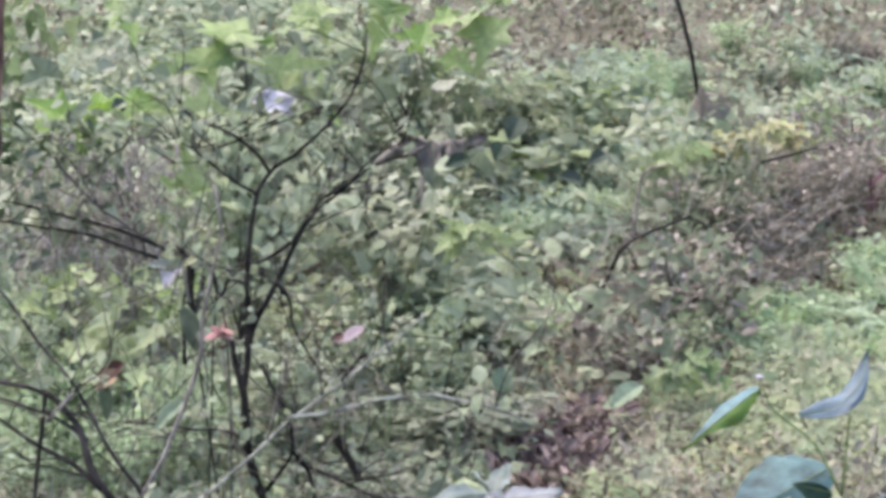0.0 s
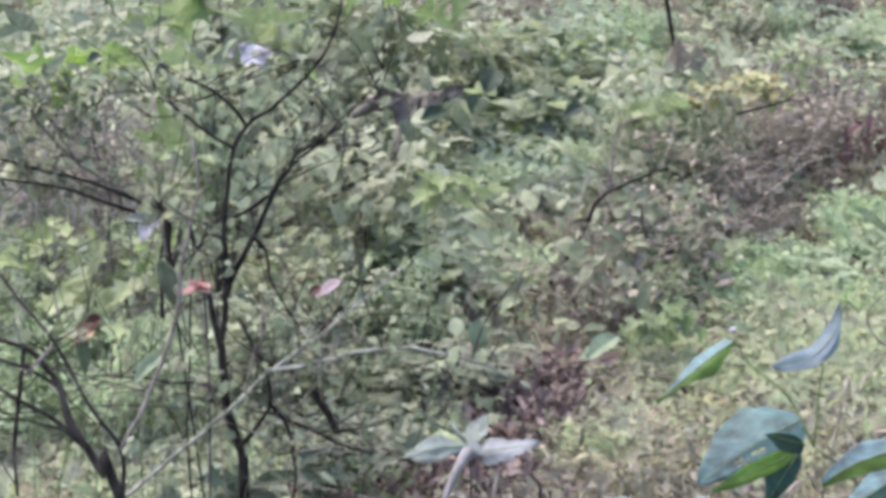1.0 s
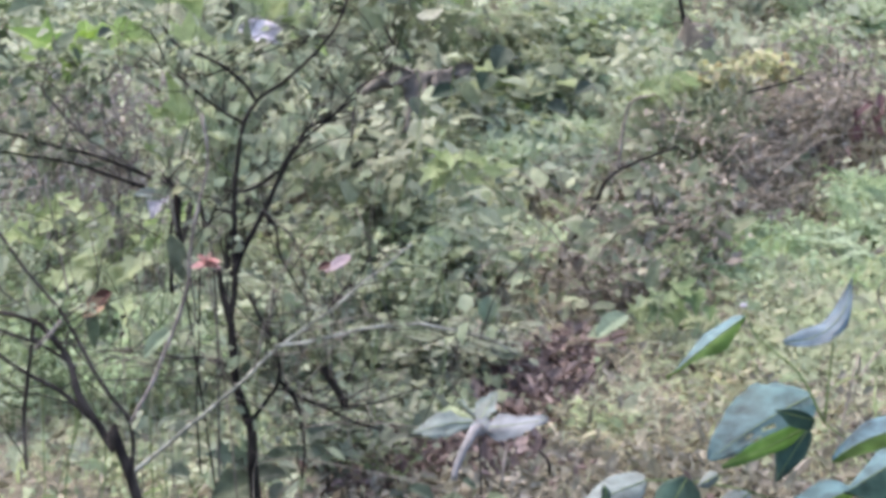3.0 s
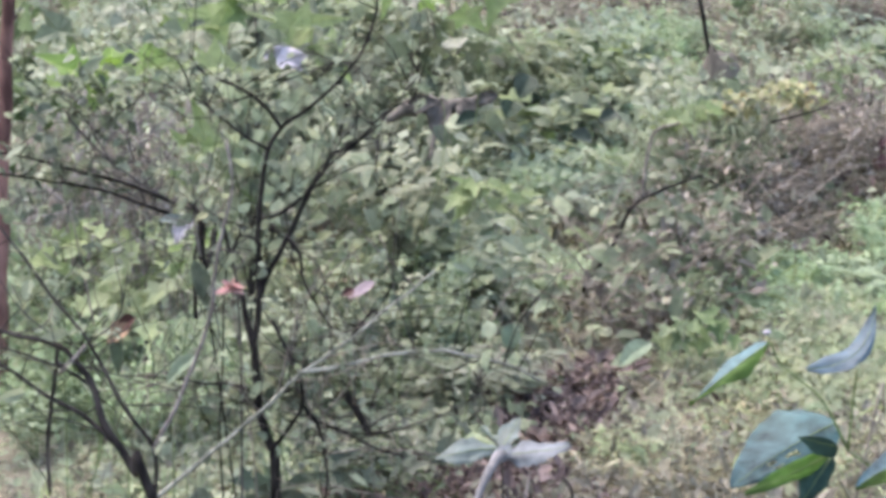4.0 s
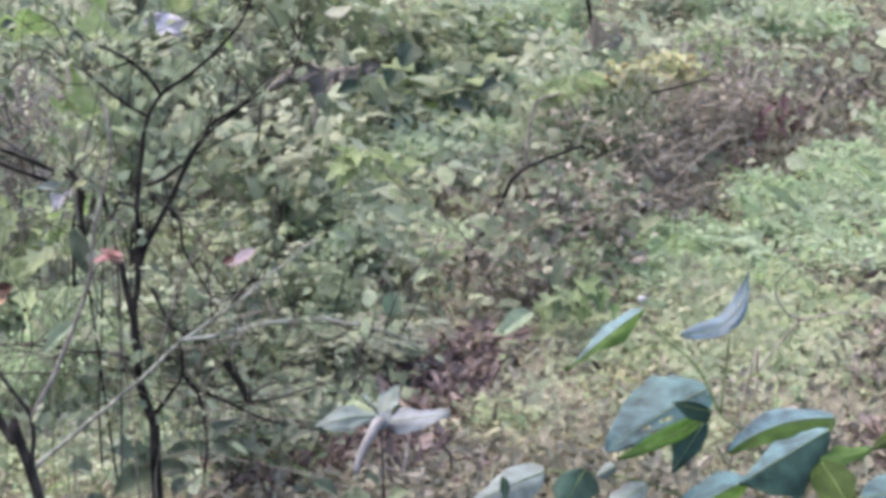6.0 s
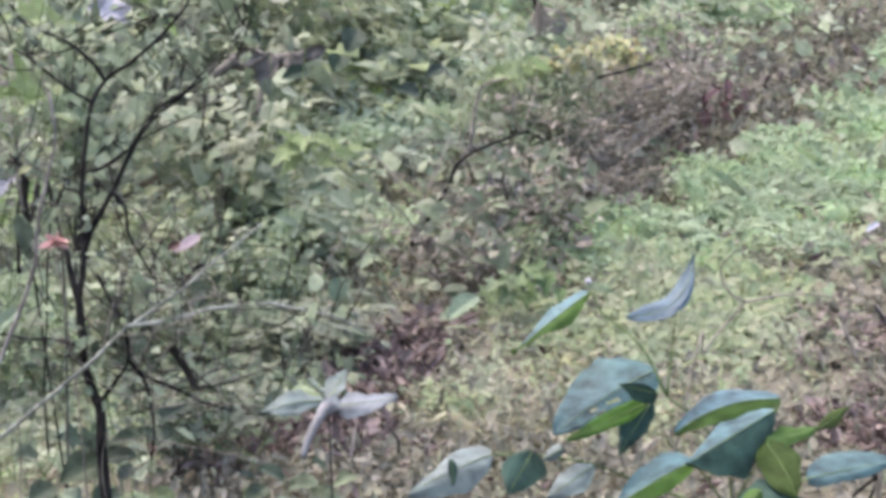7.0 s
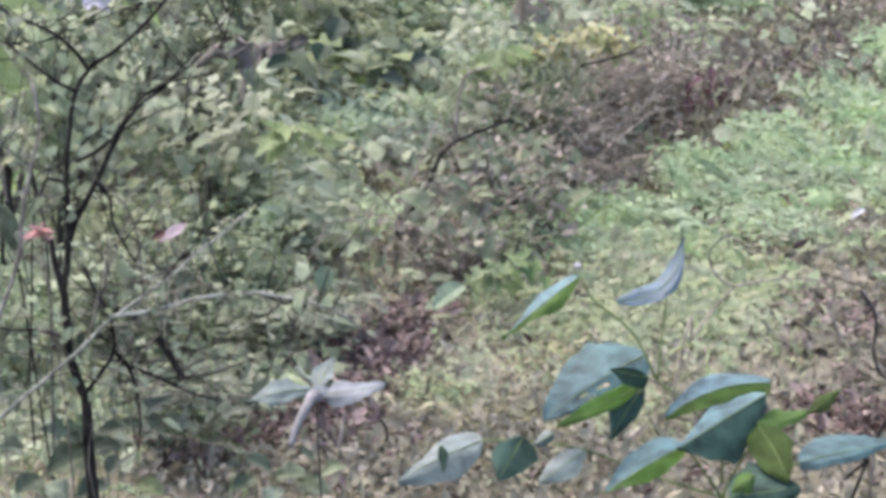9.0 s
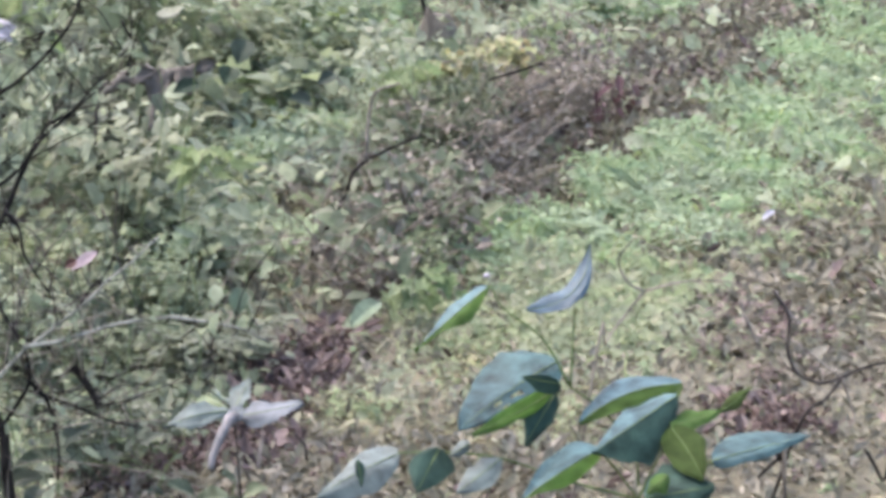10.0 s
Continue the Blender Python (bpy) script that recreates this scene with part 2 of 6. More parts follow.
def cloud(name, verts, tris, material, parent=None):
    """One mesh of many loose pieces: verts (n, k, 3), the same triangles for each piece."""
    n, k, _ = verts.shape
    t = np.asarray(tris)
    faces = (t[None] + (np.arange(n) * k)[:, None, None]).reshape(-1, 3)
    me = bpy.data.meshes.new(name)
    me.vertices.add(n * k)
    me.vertices.foreach_set("co", verts.astype(np.float32).ravel())
    me.loops.add(faces.size)
    me.loops.foreach_set("vertex_index", faces.astype(np.int32).ravel())
    me.polygons.add(len(faces))
    me.polygons.foreach_set("loop_start", np.arange(0, faces.size, 3, dtype=np.int32))
    me.polygons.foreach_set("use_smooth", np.ones(len(faces), dtype=bool))
    me.update(calc_edges=True)
    me.materials.append(M[material])
    ob = new(name, me)
    return place_under(ob, parent)


OVATE = (np.array([(0, 0, 0), (-.3, .25, .07), (0, .3, 0), (.3, .25, .07), (-.27, .62, .05), (0, .65, -.02), (.27, .62, .05), (0, 1, -.1)]),
         [(0, 3, 2), (0, 2, 1), (2, 3, 6), (2, 6, 5), (1, 2, 5), (1, 5, 4), (5, 6, 7), (4, 5, 7)])
CURLED = (np.array([(0, 0, 0), (-.24, .3, .2), (0, .32, 0), (.26, .28, .14), (-.2, .68, .26), (0, .66, .08), (.25, .6, .22), (.06, 1, .25)]), OVATE[1])
NARROW = (np.array([(0, 0, 0), (-.08, .4, .02), (.08, .4, .02), (-.06, .75, 0), (.06, .75, 0), (0, 1, -.06)]),
          [(0, 2, 1), (1, 2, 4), (1, 4, 3), (3, 4, 5)])
BLADE = (np.array([(-.02, 0, 0), (.02, 0, 0), (-.018, .4, .0), (.018, .4, .0), (-.012, .75, -.09), (.012, .75, -.09), (0, 1, -.26)]),
         [(0, 1, 3), (0, 3, 2), (2, 3, 5), (2, 5, 4), (4, 5, 6)])


def frond_shape():
    """A small feathery frond: an arching midrib with ten pairs of leaflets."""
    def rib(u):
        return np.array((0, u, 0.42 * u - 0.62 * u * u))
    v, f = [(-.008, 0, 0), (.008, 0, 0), tuple(rib(.5)), tuple(rib(1))], [(0, 1, 2), (2, 1, 3)]
    for k in range(10):
        u = 0.12 + 0.085 * k
        n = 0.26 * math.sin(math.pi * (0.12 + 0.8 * u)) + 0.03
        for side in (-1, 1):
            a, b = rib(u - 0.02), rib(u + 0.035)
            t = rib(u) + np.array((side * n, 0.45 * n, -0.12 * n))
            i = len(v)
            v += [tuple(a), tuple(b), tuple(t)]
            f.append((i, i + 1, i + 2) if side < 0 else (i + 1, i, i + 2))
    return np.array(v), f


def lobed_shape():
    """A five-lobed leaf: a rim of tips and notches round a middle rib."""
    ring = [(0, 0), (.16, .04), (.42, -.02), (.3, .2), (.55, .42), (.24, .45), (.16, .62), (0, 1.0),
            (-.16, .62), (-.24, .45), (-.55, .42), (-.3, .2), (-.42, -.02), (-.16, .04)]
    v = [(0, .34, -.03)] + [(x, y, .1 * abs(x) - .07 * y * y) for x, y in ring]
    n = len(ring)
    return np.array(v), [(0, 1 + (i + 1) % n, 1 + i) for i in range(n)]


LOBED = lobed_shape()
FROND = frond_shape()


def turned(n, tilt, tilt_spread, rng, lean=0.0):
    """n random turns: about the vertical at random, then tipped from flat by tilt +- spread, with some roll; all lean downhill."""
    yaw = rng.uniform(0, 2 * np.pi, n)
    tip = rng.normal(tilt, tilt_spread, n)
    roll = rng.normal(0, tilt_spread, n)
    cz, sz, cx, sx, cy, sy = np.cos(yaw), np.sin(yaw), np.cos(tip), np.sin(tip), np.cos(roll), np.sin(roll)
    o, i = np.zeros(n), np.ones(n)
    rz = np.stack([np.stack([cz, -sz, o], -1), np.stack([sz, cz, o], -1), np.stack([o, o, i], -1)], 1)
    rx = np.stack([np.stack([i, o, o], -1), np.stack([o, cx, -sx], -1), np.stack([o, sx, cx], -1)], 1)
    ry = np.stack([np.stack([cy, o, sy], -1), np.stack([o, i, o], -1), np.stack([-sy, o, cy], -1)], 1)
    c, s = math.cos(lean), math.sin(lean)
    return np.array([(1, 0, 0), (0, c, -s), (0, s, c)]) @ rz @ rx @ ry


def strew(shape, at, size, rots, rng, wobble=0.12):
    """Pieces of a shape at places, sizes and turns, each a little out of true."""
    size = (np.asarray(size) * (0.72 + 0.7 * rng.uniform(0, 1, len(at)) ** 2))[:, None, None]
    v = shape[0][None] * size * rng.uniform((0.55, 0.8, 0.5), (1.25, 1.3, 2.4), (len(at), 1, 3))
    v = v + rng.normal(0, wobble, v.shape) * 0.3 * size
    return np.einsum("nij,nkj->nki", rots, v) + at[:, None]


def smooth_line(pts, steps=5):
    p = [Vector(q) for q in pts]
    p = [2 * p[0] - p[1]] + p + [2 * p[-1] - p[-2]]
    out = []
    for i in range(1, len(p) - 2):
        for k in range(steps):
            s = k / steps
            a, b, c, d = p[i - 1], p[i], p[i + 1], p[i + 2]
            out.append(0.5 * (2 * b + (c - a) * s + (2 * a - 5 * b + 4 * c - d) * s * s + (3 * b - a - 3 * c + d) * s ** 3))
    return out + [p[-2]]


def tube(bm, pts, r0, r1, sides=7, rough=0.12, steps=5):
    """A tapered, slightly knotty stem along a bent line."""
    line = smooth_line(pts, steps) if steps > 1 else [Vector(q) for q in pts]
    rings = []
    side = Vector((1, 0.3, 0.1))
    for i, p in enumerate(line):
        ahead = (line[min(i + 1, len(line) - 1)] - line[max(i - 1, 0)]).normalized()
        u = ahead.cross(side)
        u = u.normalized() if u.length > 1e-4 else Vector((0, 0, 1))
        w = ahead.cross(u)
        if rough > 0 and 0 < i < len(line) - 1:
            p = p + (u * noise.noise(p * 22) + w * noise.noise(p * 22 + Vector((7, 3, 1)))) * (0.55 * r0)
        r = (r0 + (r1 - r0) * i / max(1, len(line) - 1)) * (1 + rough * noise.noise(p * 30))
        rings.append([bm.verts.new(p + (u * math.cos(a) + w * math.sin(a)) * r) for a in (2 * math.pi * k / sides for k in range(sides))])
    for a, b in zip(rings, rings[1:]):
        for k in range(sides):
            bm.faces.new((a[k], a[(k + 1) % sides], b[(k + 1) % sides], b[k]))
    bm.faces.new(rings[0][::-1])
    bm.faces.new(rings[-1])
    return line


def stem(name, pts, r0, r1, material, parent, label="", sides=7):
    bm = bmesh.new()
    line = tube(bm, pts, r0, r1, sides)
    return part(name, bm, material, parent, label), line


def blade_mesh(bm, base, tip, width, up, fold=0.25, sag=0.12, wave=0.05, heart=0.0, seed=0, hole=None, bow=(0, 0, 0), sides=None, ragged=0.3):
    """A broad leaf from its stalk to its tip: two halves folded along a sunken midrib, waved margins, thin but closed."""
    base, tip = Vector(base), Vector(tip)
    length = (tip - base).length
    ax = (tip - base).normalized()
    up = Vector(up)
    up = (up - ax * up.dot(ax)).normalized()
    sd = ax.cross(up)
    nu, nv = (26, 9) if hole else (14, 5)
    rows = []
    for i in range(nu + 1):
        u = i / nu
        half = width / 2 * (math.sin(math.pi * min(1, u * 0.93 + 0.05)) ** (0.75)) * (1.18 - 0.36 * u) if i < nu else 0.0015
        if i == 0:
            half = width * 0.08 + heart * width * 0.2
        row = []
        for j in range(-nv, nv + 1):
            v = j / nv
            lift = fold * abs(v) * half * 2 - sag * length * (u - 0.15) ** 2
            lift += wave * width * noise.noise(Vector((u * 3.2 + seed * 7.1, v * 1.6, seed * 1.7))) * (0.3 + abs(v))
            lift += 0.012 * width * math.sin(u * 42 - abs(v) * 9) * min(1.0, abs(v) * 3)
            back = heart * width * 0.3 * abs(v) ** 1.5 * max(0, 1 - u * 5)
            if sides:
                out = Vector(sides[0] if v < 0 else sides[1])
                side = -1 if v < 0 else 1
                edge = noise.noise(Vector((u * 3.1 + seed * 5.3, side * 2.7, seed))) + 0.45 * noise.noise(Vector((u * 9.5, side * 4.1, seed * 2.3)))
                prof = half / (width / 2) * (1 + ragged * edge) * (1.1 - 0.4 * u * u)
                cup = 0.25 * (1 - abs(v)) * abs(v) * prof * width * 0.5
                row.append(bm.verts.new(base + ax * (u * length) + out * (abs(v) * prof) - up * (sag * length * (u - 0.15) ** 2 - 0.5 * cup - 0.25 * length * ragged * noise.noise(Vector((u * 2.6 + seed, v * 1.5, seed * 3.1))) * abs(v)) + Vector(bow) * (4 * u * (1 - u))))
                continue
            row.append(bm.verts.new(base + ax * (u * length - back) + sd * (v * half) + up * lift + Vector(bow) * (4 * u * (1 - u))))
        rows.append(row)
    for a, b in zip(rows, rows[1:]):
        for k in range(2 * nv):
            bm.faces.new((a[k], a[k + 1], b[k + 1], b[k])).material_index = 1 if sides and k < nv else 0
    bm.normal_update()

    def gone(i, k):
        """Whether the leaf is eaten away here."""
        if hole is None:
            return False
        u, v = (i + 0.5) / nu, (k + 0.5 - nv) / nv
        return any(((u - a) / c) ** 2 + ((v - b) / (c * 2.2)) ** 2 < 1 for a, b, c in hole)

    if hole is not None:
        bmesh.ops.delete(bm, geom=[f for n, f in enumerate(list(bm.faces)) if gone(n // (2 * nv), n % (2 * nv))], context="FACES_ONLY")
    back = [[bm.verts.new(v.co - v.normal * 0.0006) for v in row] for row in rows]
    for i, (a, b) in enumerate(zip(back, back[1:])):
        for k in range(2 * nv):
            if not gone(i, k):
                bm.faces.new((a[k], b[k], b[k + 1], a[k + 1])).material_index = 1
    return rows


def leaf(name, base, tip, width, up, material, parent, label="", under="", **kw):
    """A leaf whose lower face may have a colour of its own."""
    bm = bmesh.new()
    blade_mesh(bm, base, tip, width, up, **kw)
    ob = part(name, bm, material, parent, label)
    ob.data.materials.append(M[under or material])
    return ob


def vein(leaf_ob, base, tip, up, sag, bow, r=0.0009):
    base, tip, up = Vector(base), Vector(tip), Vector(up)
    ax = (tip - base).normalized()
    up = (up - ax * up.dot(ax)).normalized()
    length = (tip - base).length
    pts = [base + ax * (u * length) + up * (0.0009 - sag * length * (u - 0.15) ** 2) + Vector(bow) * (4 * u * (1 - u)) for u in (0, .25, .5, .75, .95)]
    bm = bmesh.new()
    tube(bm, pts, r, r * 0.4, 5, 0.0, 3)
    return part("midrib", bm, "green_stem", leaf_ob)


# ---- the forest floor ----
def forest_floor():
    xs = np.concatenate([np.linspace(-160, -14, 24), np.linspace(-13, 15, 150), np.linspace(16, 160, 24)])
    ys = np.concatenate([np.linspace(-120, -2, 18), np.linspace(-1.6, 24, 170), np.linspace(25, 220, 40)])
    gx, gy = np.meshgrid(xs, ys)
    gz = ground_z(gx, gy)
    gz = gz + 0.05 * np.sin(gx * 1.7 + gy * 0.6) * np.sin(gy * 1.1) - 0.03
    bump = np.array([noise.noise(Vector((a * 2.1, b * 2.1, 0))) for a, b in zip(gx.ravel(), gy.ravel())]).reshape(gx.shape)
    gz += 0.05 * bump
    me = bpy.data.meshes.new("ground")
    n, k = gx.shape
    idx = np.arange(n * k).reshape(n, k)
    quads = np.stack([idx[:-1, :-1], idx[:-1, 1:], idx[1:, 1:], idx[1:, :-1]], -1).reshape(-1, 4)
    me.from_pydata(np.stack([gx, gy, gz], -1).reshape(-1, 3).tolist(), [], quads.tolist())
    me.polygons.foreach_set("use_smooth", np.ones(len(quads), dtype=bool))
    me.materials.append(M["soil"])
    return tagged(new("ground", me), "dark brown forest soil sloping uphill under leaf litter", "ground", kind="structure")


forest_floor()

# Patches of the floor: middle x, y and half widths, by what grows or lies there.
PATCHES = {}
PATCHES["fern"] = [(-1.51, 7.68, 0.35, 0.38), (-1.09, 7.76, 0.29, 0.38), (-1.79, 8.33, 0.29, 0.35), (-1.36, 8.42, 0.29, 0.36),
                   (1.30, 9.59, 0.19, 0.52), (1.67, 9.87, 0.25, 0.54), (1.74, 9.31, 0.24, 0.39), (2.21, 10.72, 0.27, 0.63), (2.31, 10.06, 0.26, 0.62),
                   (2.74, 11.43, 0.26, 0.59), (2.89, 10.87, 0.28, 0.64), (3.37, 12.44, 0.25, 0.62), (3.49, 11.86, 0.27, 0.67), (4.07, 13.65, 0.24, 0.71),
                   (4.12, 12.90, 0.30, 0.70), (4.69, 14.46, 0.30, 0.58), (3.02, 15.34, 0.48, 0.41), (0.26, 9.90, 0.25, 0.33), (0.60, 12.12, 0.30, 0.53),
                   (-1.76, 8.28, 0.47, 0.79), (-1.29, 7.87, 0.38, 0.64), (-1.84, 10.20, 0.58, 0.85), (1.04, 15.10, 0.47, 1.00)]
PATCHES["yellow_grass"] = [(0.79, 7.61, 0.17, 0.26), (0.60, 7.18, 0.16, 0.24), (0.98, 8.00, 0.16, 0.29), (1.50, 8.02, 0.18, 0.25), (1.84, 8.64, 0.20, 0.29),
                           (-0.75, 7.00, 0.35, 0.70), (1.62, 8.58, 0.39, 0.77), (1.87, 8.15, 0.30, 0.70), (1.25, 7.75, 0.30, 0.40), (-1.01, 7.14, 0.34, 0.60), (-1.39, 7.28, 0.49, 0.61), (1.54, 8.41, 0.21, 0.37), (1.33, 7.99, 0.16, 0.25), (1.74, 8.09, 0.18, 0.34),
                           (2.01, 8.72, 0.22, 0.40), (2.54, 9.51, 0.25, 0.41), (3.11, 10.29, 0.24, 0.50), (3.68, 11.13, 0.23, 0.52), (1.10, 7.95, 0.13, 0.28), (1.14, 7.37, 0.25, 0.42), (1.53, 7.82, 0.22, 0.48), (1.25, 6.72, 0.23, 0.35), (0.92, 8.34, 0.2, 0.4), (1.86, 8.31, 0.19, 0.36)]
PATCHES["straw"] = [(0.57, 7.04, 0.16, 0.29), (0.80, 7.25, 0.18, 0.34), (1.05, 7.42, 0.17, 0.32), (0.76, 6.80, 0.21, 0.27), (1.09, 6.80, 0.23, 0.30), (1.33, 7.43, 0.17, 0.29)]
PATCHES["brown"] = [(0.50, 6.40, 0.40, 0.35), (1.00, 6.25, 0.45, 0.35), (0.15, 6.45, 0.30, 0.30), (0.28, 16.48, 0.50, 0.73), (0.88, 16.76, 0.47, 0.74), (0.62, 15.60, 0.39, 0.58), (-3.61, 17.50, 0.45, 0.45), (2.74, 16.29, 0.28, 0.58),
                    (2.81, 8.77, 0.20, 0.46), (2.36, 7.83, 0.25, 0.56), (2.10, 7.94, 0.16, 0.33), (2.27, 7.01, 0.21, 0.51), (1.86, 6.62, 0.23, 0.46),
                    (1.56, 6.73, 0.19, 0.36), (2.18, 12.21, 0.31, 0.67), (2.59, 12.71, 0.32, 0.69), (3.06, 13.35, 0.34, 0.70), (3.54, 13.87, 0.36, 0.71),
                    (4.03, 14.85, 0.34, 0.58), (1.74, 11.33, 0.19, 0.65), (2.81, 9.45, 0.19, 0.40), (3.27, 9.87, 0.17, 0.49), (0.16, 16.10, 0.59, 0.72)]
PATCHES["red"] = [(-0.15, 6.76, 0.21, 0.23), (-0.33, 6.59, 0.17, 0.17), (-0.00, 7.00, 0.18, 0.22), (0.14, 7.58, 0.21, 0.30), (0.38, 7.92, 0.18, 0.29), (0.13, 7.13, 0.22, 0.26), (0.52, 8.14, 0.14, 0.26), (1.92, 6.90, 0.18, 0.19),
                  (-0.06, 6.94, 0.18, 0.25), (0.28, 7.40, 0.15, 0.25), (0.14, 6.82, 0.17, 0.24), (0.42, 7.70, 0.12, 0.34), (1.93, 6.77, 0.18, 0.21)]
PATCHES["ivy"] = [(-0.54, 10.48, 0.77, 2.78), (0.00, 12.84, 0.80, 1.62), (-2.04, 14.47, 1.35, 2.14), (1.37, 12.21, 0.28, 0.92),
            (0.98, 13.14, 0.37, 1.22)]
PATCHES["herb"] = [(1.98, 14.54, 0.49, 0.56), (2.47, 13.85, 0.31, 0.70), (-1.57, 8.45, 0.55, 0.74), (0.03, 13.11, 0.56, 1.23), (0.75, 13.95, 0.79, 1.12), (-0.17, 15.37, 0.65, 1.01), (-2.35, 11.58, 0.56, 1.56), (-1.92, 10.43, 0.59, 1.22), (-0.93, 7.02, 0.32, 0.56), (-3.17, 16.09, 1.00, 1.76), (-1.98, 16.95, 0.96, 1.34)]
PATCHES["mint"] = [(0.40, 12.03, 0.30, 0.66), (0.62, 11.63, 0.19, 0.65), (0.20, 11.38, 0.25, 0.51), (0.83, 15.18, 0.30, 0.50), (2.56, 15.86, 0.27, 0.43)]
PATCHES["shade"] = [(-0.21, 7.98, 0.38, 0.65), (-0.25, 7.97, 0.23, 0.49), (-0.32, 6.86, 0.29, 0.42), (-0.10, 7.45, 0.28, 0.60), (-0.40, 7.30, 0.40, 0.60), (-0.02, 8.40, 0.40, 0.50)]
PATCHES["brush"] = [(1.00, 9.94, 0.30, 0.95), (0.70, 9.00, 0.24, 0.55), (1.27, 10.80, 0.37, 0.86), (1.92, 12.61, 0.39, 0.80), (1.63, 11.48, 0.23, 0.64), (1.39, 10.49, 0.18, 0.48), (2.30, 13.33, 0.26, 0.62)]
PATCHES["leafy_brush"] = [(1.00, 9.94, 0.28, 0.95), (0.70, 9.00, 0.22, 0.55), (1.22, 11.00, 0.22, 0.75), (1.41, 12.27, 0.19, 0.66), (1.58, 13.14, 0.22, 0.45)]


def weight(kind, x, y):
    w = np.zeros(len(x))
    for cx, cy, rx, ry in PATCHES[kind]:
        d = ((x - cx) / rx) ** 2 + ((y - cy) / ry) ** 2
        w = np.maximum(w, np.clip(1.35 - 0.75 * d, 0, 1))
    return w


def spots(n, near=5.2, far=24.0, rng=RNG):
    """Random places on the slope ahead, evenly per square metre, thinning out with distance."""
    y = np.sqrt(rng.uniform(near ** 2, far ** 2, n))
    y = np.where(rng.uniform(0, 1, n) < 0.35, rng.uniform(near, far * 0.75, n), y)
    x = rng.uniform(-0.36, 0.44, n) * y + 0.1
    return x, y


def clumpy(x, y, scale, seed):
    """Uneven growth: 0 to 1 over the ground."""
    return np.array([0.5 + 0.5 * noise.noise(Vector((a * scale, b * scale, seed))) for a, b in zip(x, y)])


def on_ground(x, y, lift):
    return np.stack([x, y, ground_z(x, y) + lift], -1)


def stuff(name, verts, shape, material, label, category):
    return tagged(cloud(name, verts, shape[1], material), label, category, kind="stuff")


def spots_in(kind, density, rng):
    """Random places inside the patches of a kind, so many per square metre."""
    xs, ys = [], []
    for cx, cy, rx, ry in PATCHES[kind]:
        n = int(density * math.pi * rx * ry * 1.6)
        a, q = rng.uniform(0, 2 * np.pi, n), 1.27 * np.sqrt(rng.uniform(0, 1, n))
        xs.append(cx + rx * q * np.cos(a))
        ys.append(cy + ry * q * np.sin(a))
    return np.concatenate(xs), np.concatenate(ys)


def lay_litter():
    r = np.random.default_rng(11)
    x, y = spots(85000, rng=r)
    keep = r.uniform(0, 1, len(x)) < (0.62 + 0.38 * weight("brown", x, y)) * (1 - 0.75 * np.maximum(weight("yellow_grass", x, y), weight("fern", x, y)))
    x, y = x[keep], y[keep]
    for kind, per in (("brown", 700), ("red", 800), ("straw", 130), ("yellow_grass", 40)):
        a, b = spots_in(kind, per, r)
        near = (b < 15) & (b > 5)
        x, y = np.concatenate([x, a[near]]), np.concatenate([y, b[near]])
    red = r.uniform(0, 1, len(x)) < np.maximum(0.9 * weight("red", x, y), 0.08 * weight("brown", x, y)) + 0.015
    for flag, mat, name, lab in ((~red, "litter", "leaf_litter", "brown and tan fallen leaves lying on the slope"),
                                 (red, "red_litter", "red_leaf_litter", "reddish fallen leaves on the ground")):
        a, b = x[flag], y[flag]
        n = len(a)
        v = strew(CURLED, on_ground(a, b, r.uniform(0.0, 0.05, n)), r.uniform(0.035, 0.09, n) * np.clip((b - 2) / 8, 0.65, 1), turned(n, 0.05, 0.34, r, 0.25), r)
        stuff(name, v, CURLED, mat, lab, "leaf litter")


def grow(name, density, n, kind, shape, material, size, height, tilt, spread, label, category, seed, base=0.0, clump=1.2,
         avoid=("red", "straw", "brown", "brush", "fern", "yellow_grass", "shade"), lean=0.55):
    """One kind of growth: dense in its patches, and sparse all over the slope where nothing else covers it."""
    r = np.random.default_rng(seed)
    x1, y1 = spots_in(kind, density, r)
    x2, y2 = spots(n, rng=r)
    x, y = np.concatenate([x1, x2]), np.concatenate([y1, y2])
    inside = np.arange(len(x)) < len(x1)
    c = clumpy(x, y, clump, seed * 0.37)
    bare = np.zeros(len(x))
    for other in avoid:
        bare = np.maximum(bare, weight(other, x, y))
    thin = np.where((y < 10.5) & (shape is OVATE), np.clip(0.8 - 1.1 * (x - 0.1), 0.04, 1) * np.where((y < 7.6) & (x > -0.3), 0.15, 1), 1)
    want = np.where(inside, weight(kind, x, y) * (1 - 0.5 * bare), base * (1 - 0.95 * bare) * thin)
    keep = r.uniform(0, 1, len(x)) < want * np.clip(2.2 * c - 0.35, 0.1, 1)
    x, y, c = x[keep], y[keep], c[keep]
    k = len(x)
    lift = r.uniform(0.0, 1.0, k) ** 0.8 * height * (0.35 + 0.9 * c)
    young = np.clip((y - 2.5) / 7, 0.5, 1)
    v = strew(shape, on_ground(x, y, lift * young), r.uniform(*size, k) * young, turned(k, tilt, spread, r, lean), r)
    return stuff(name, v, shape, material, label, category)


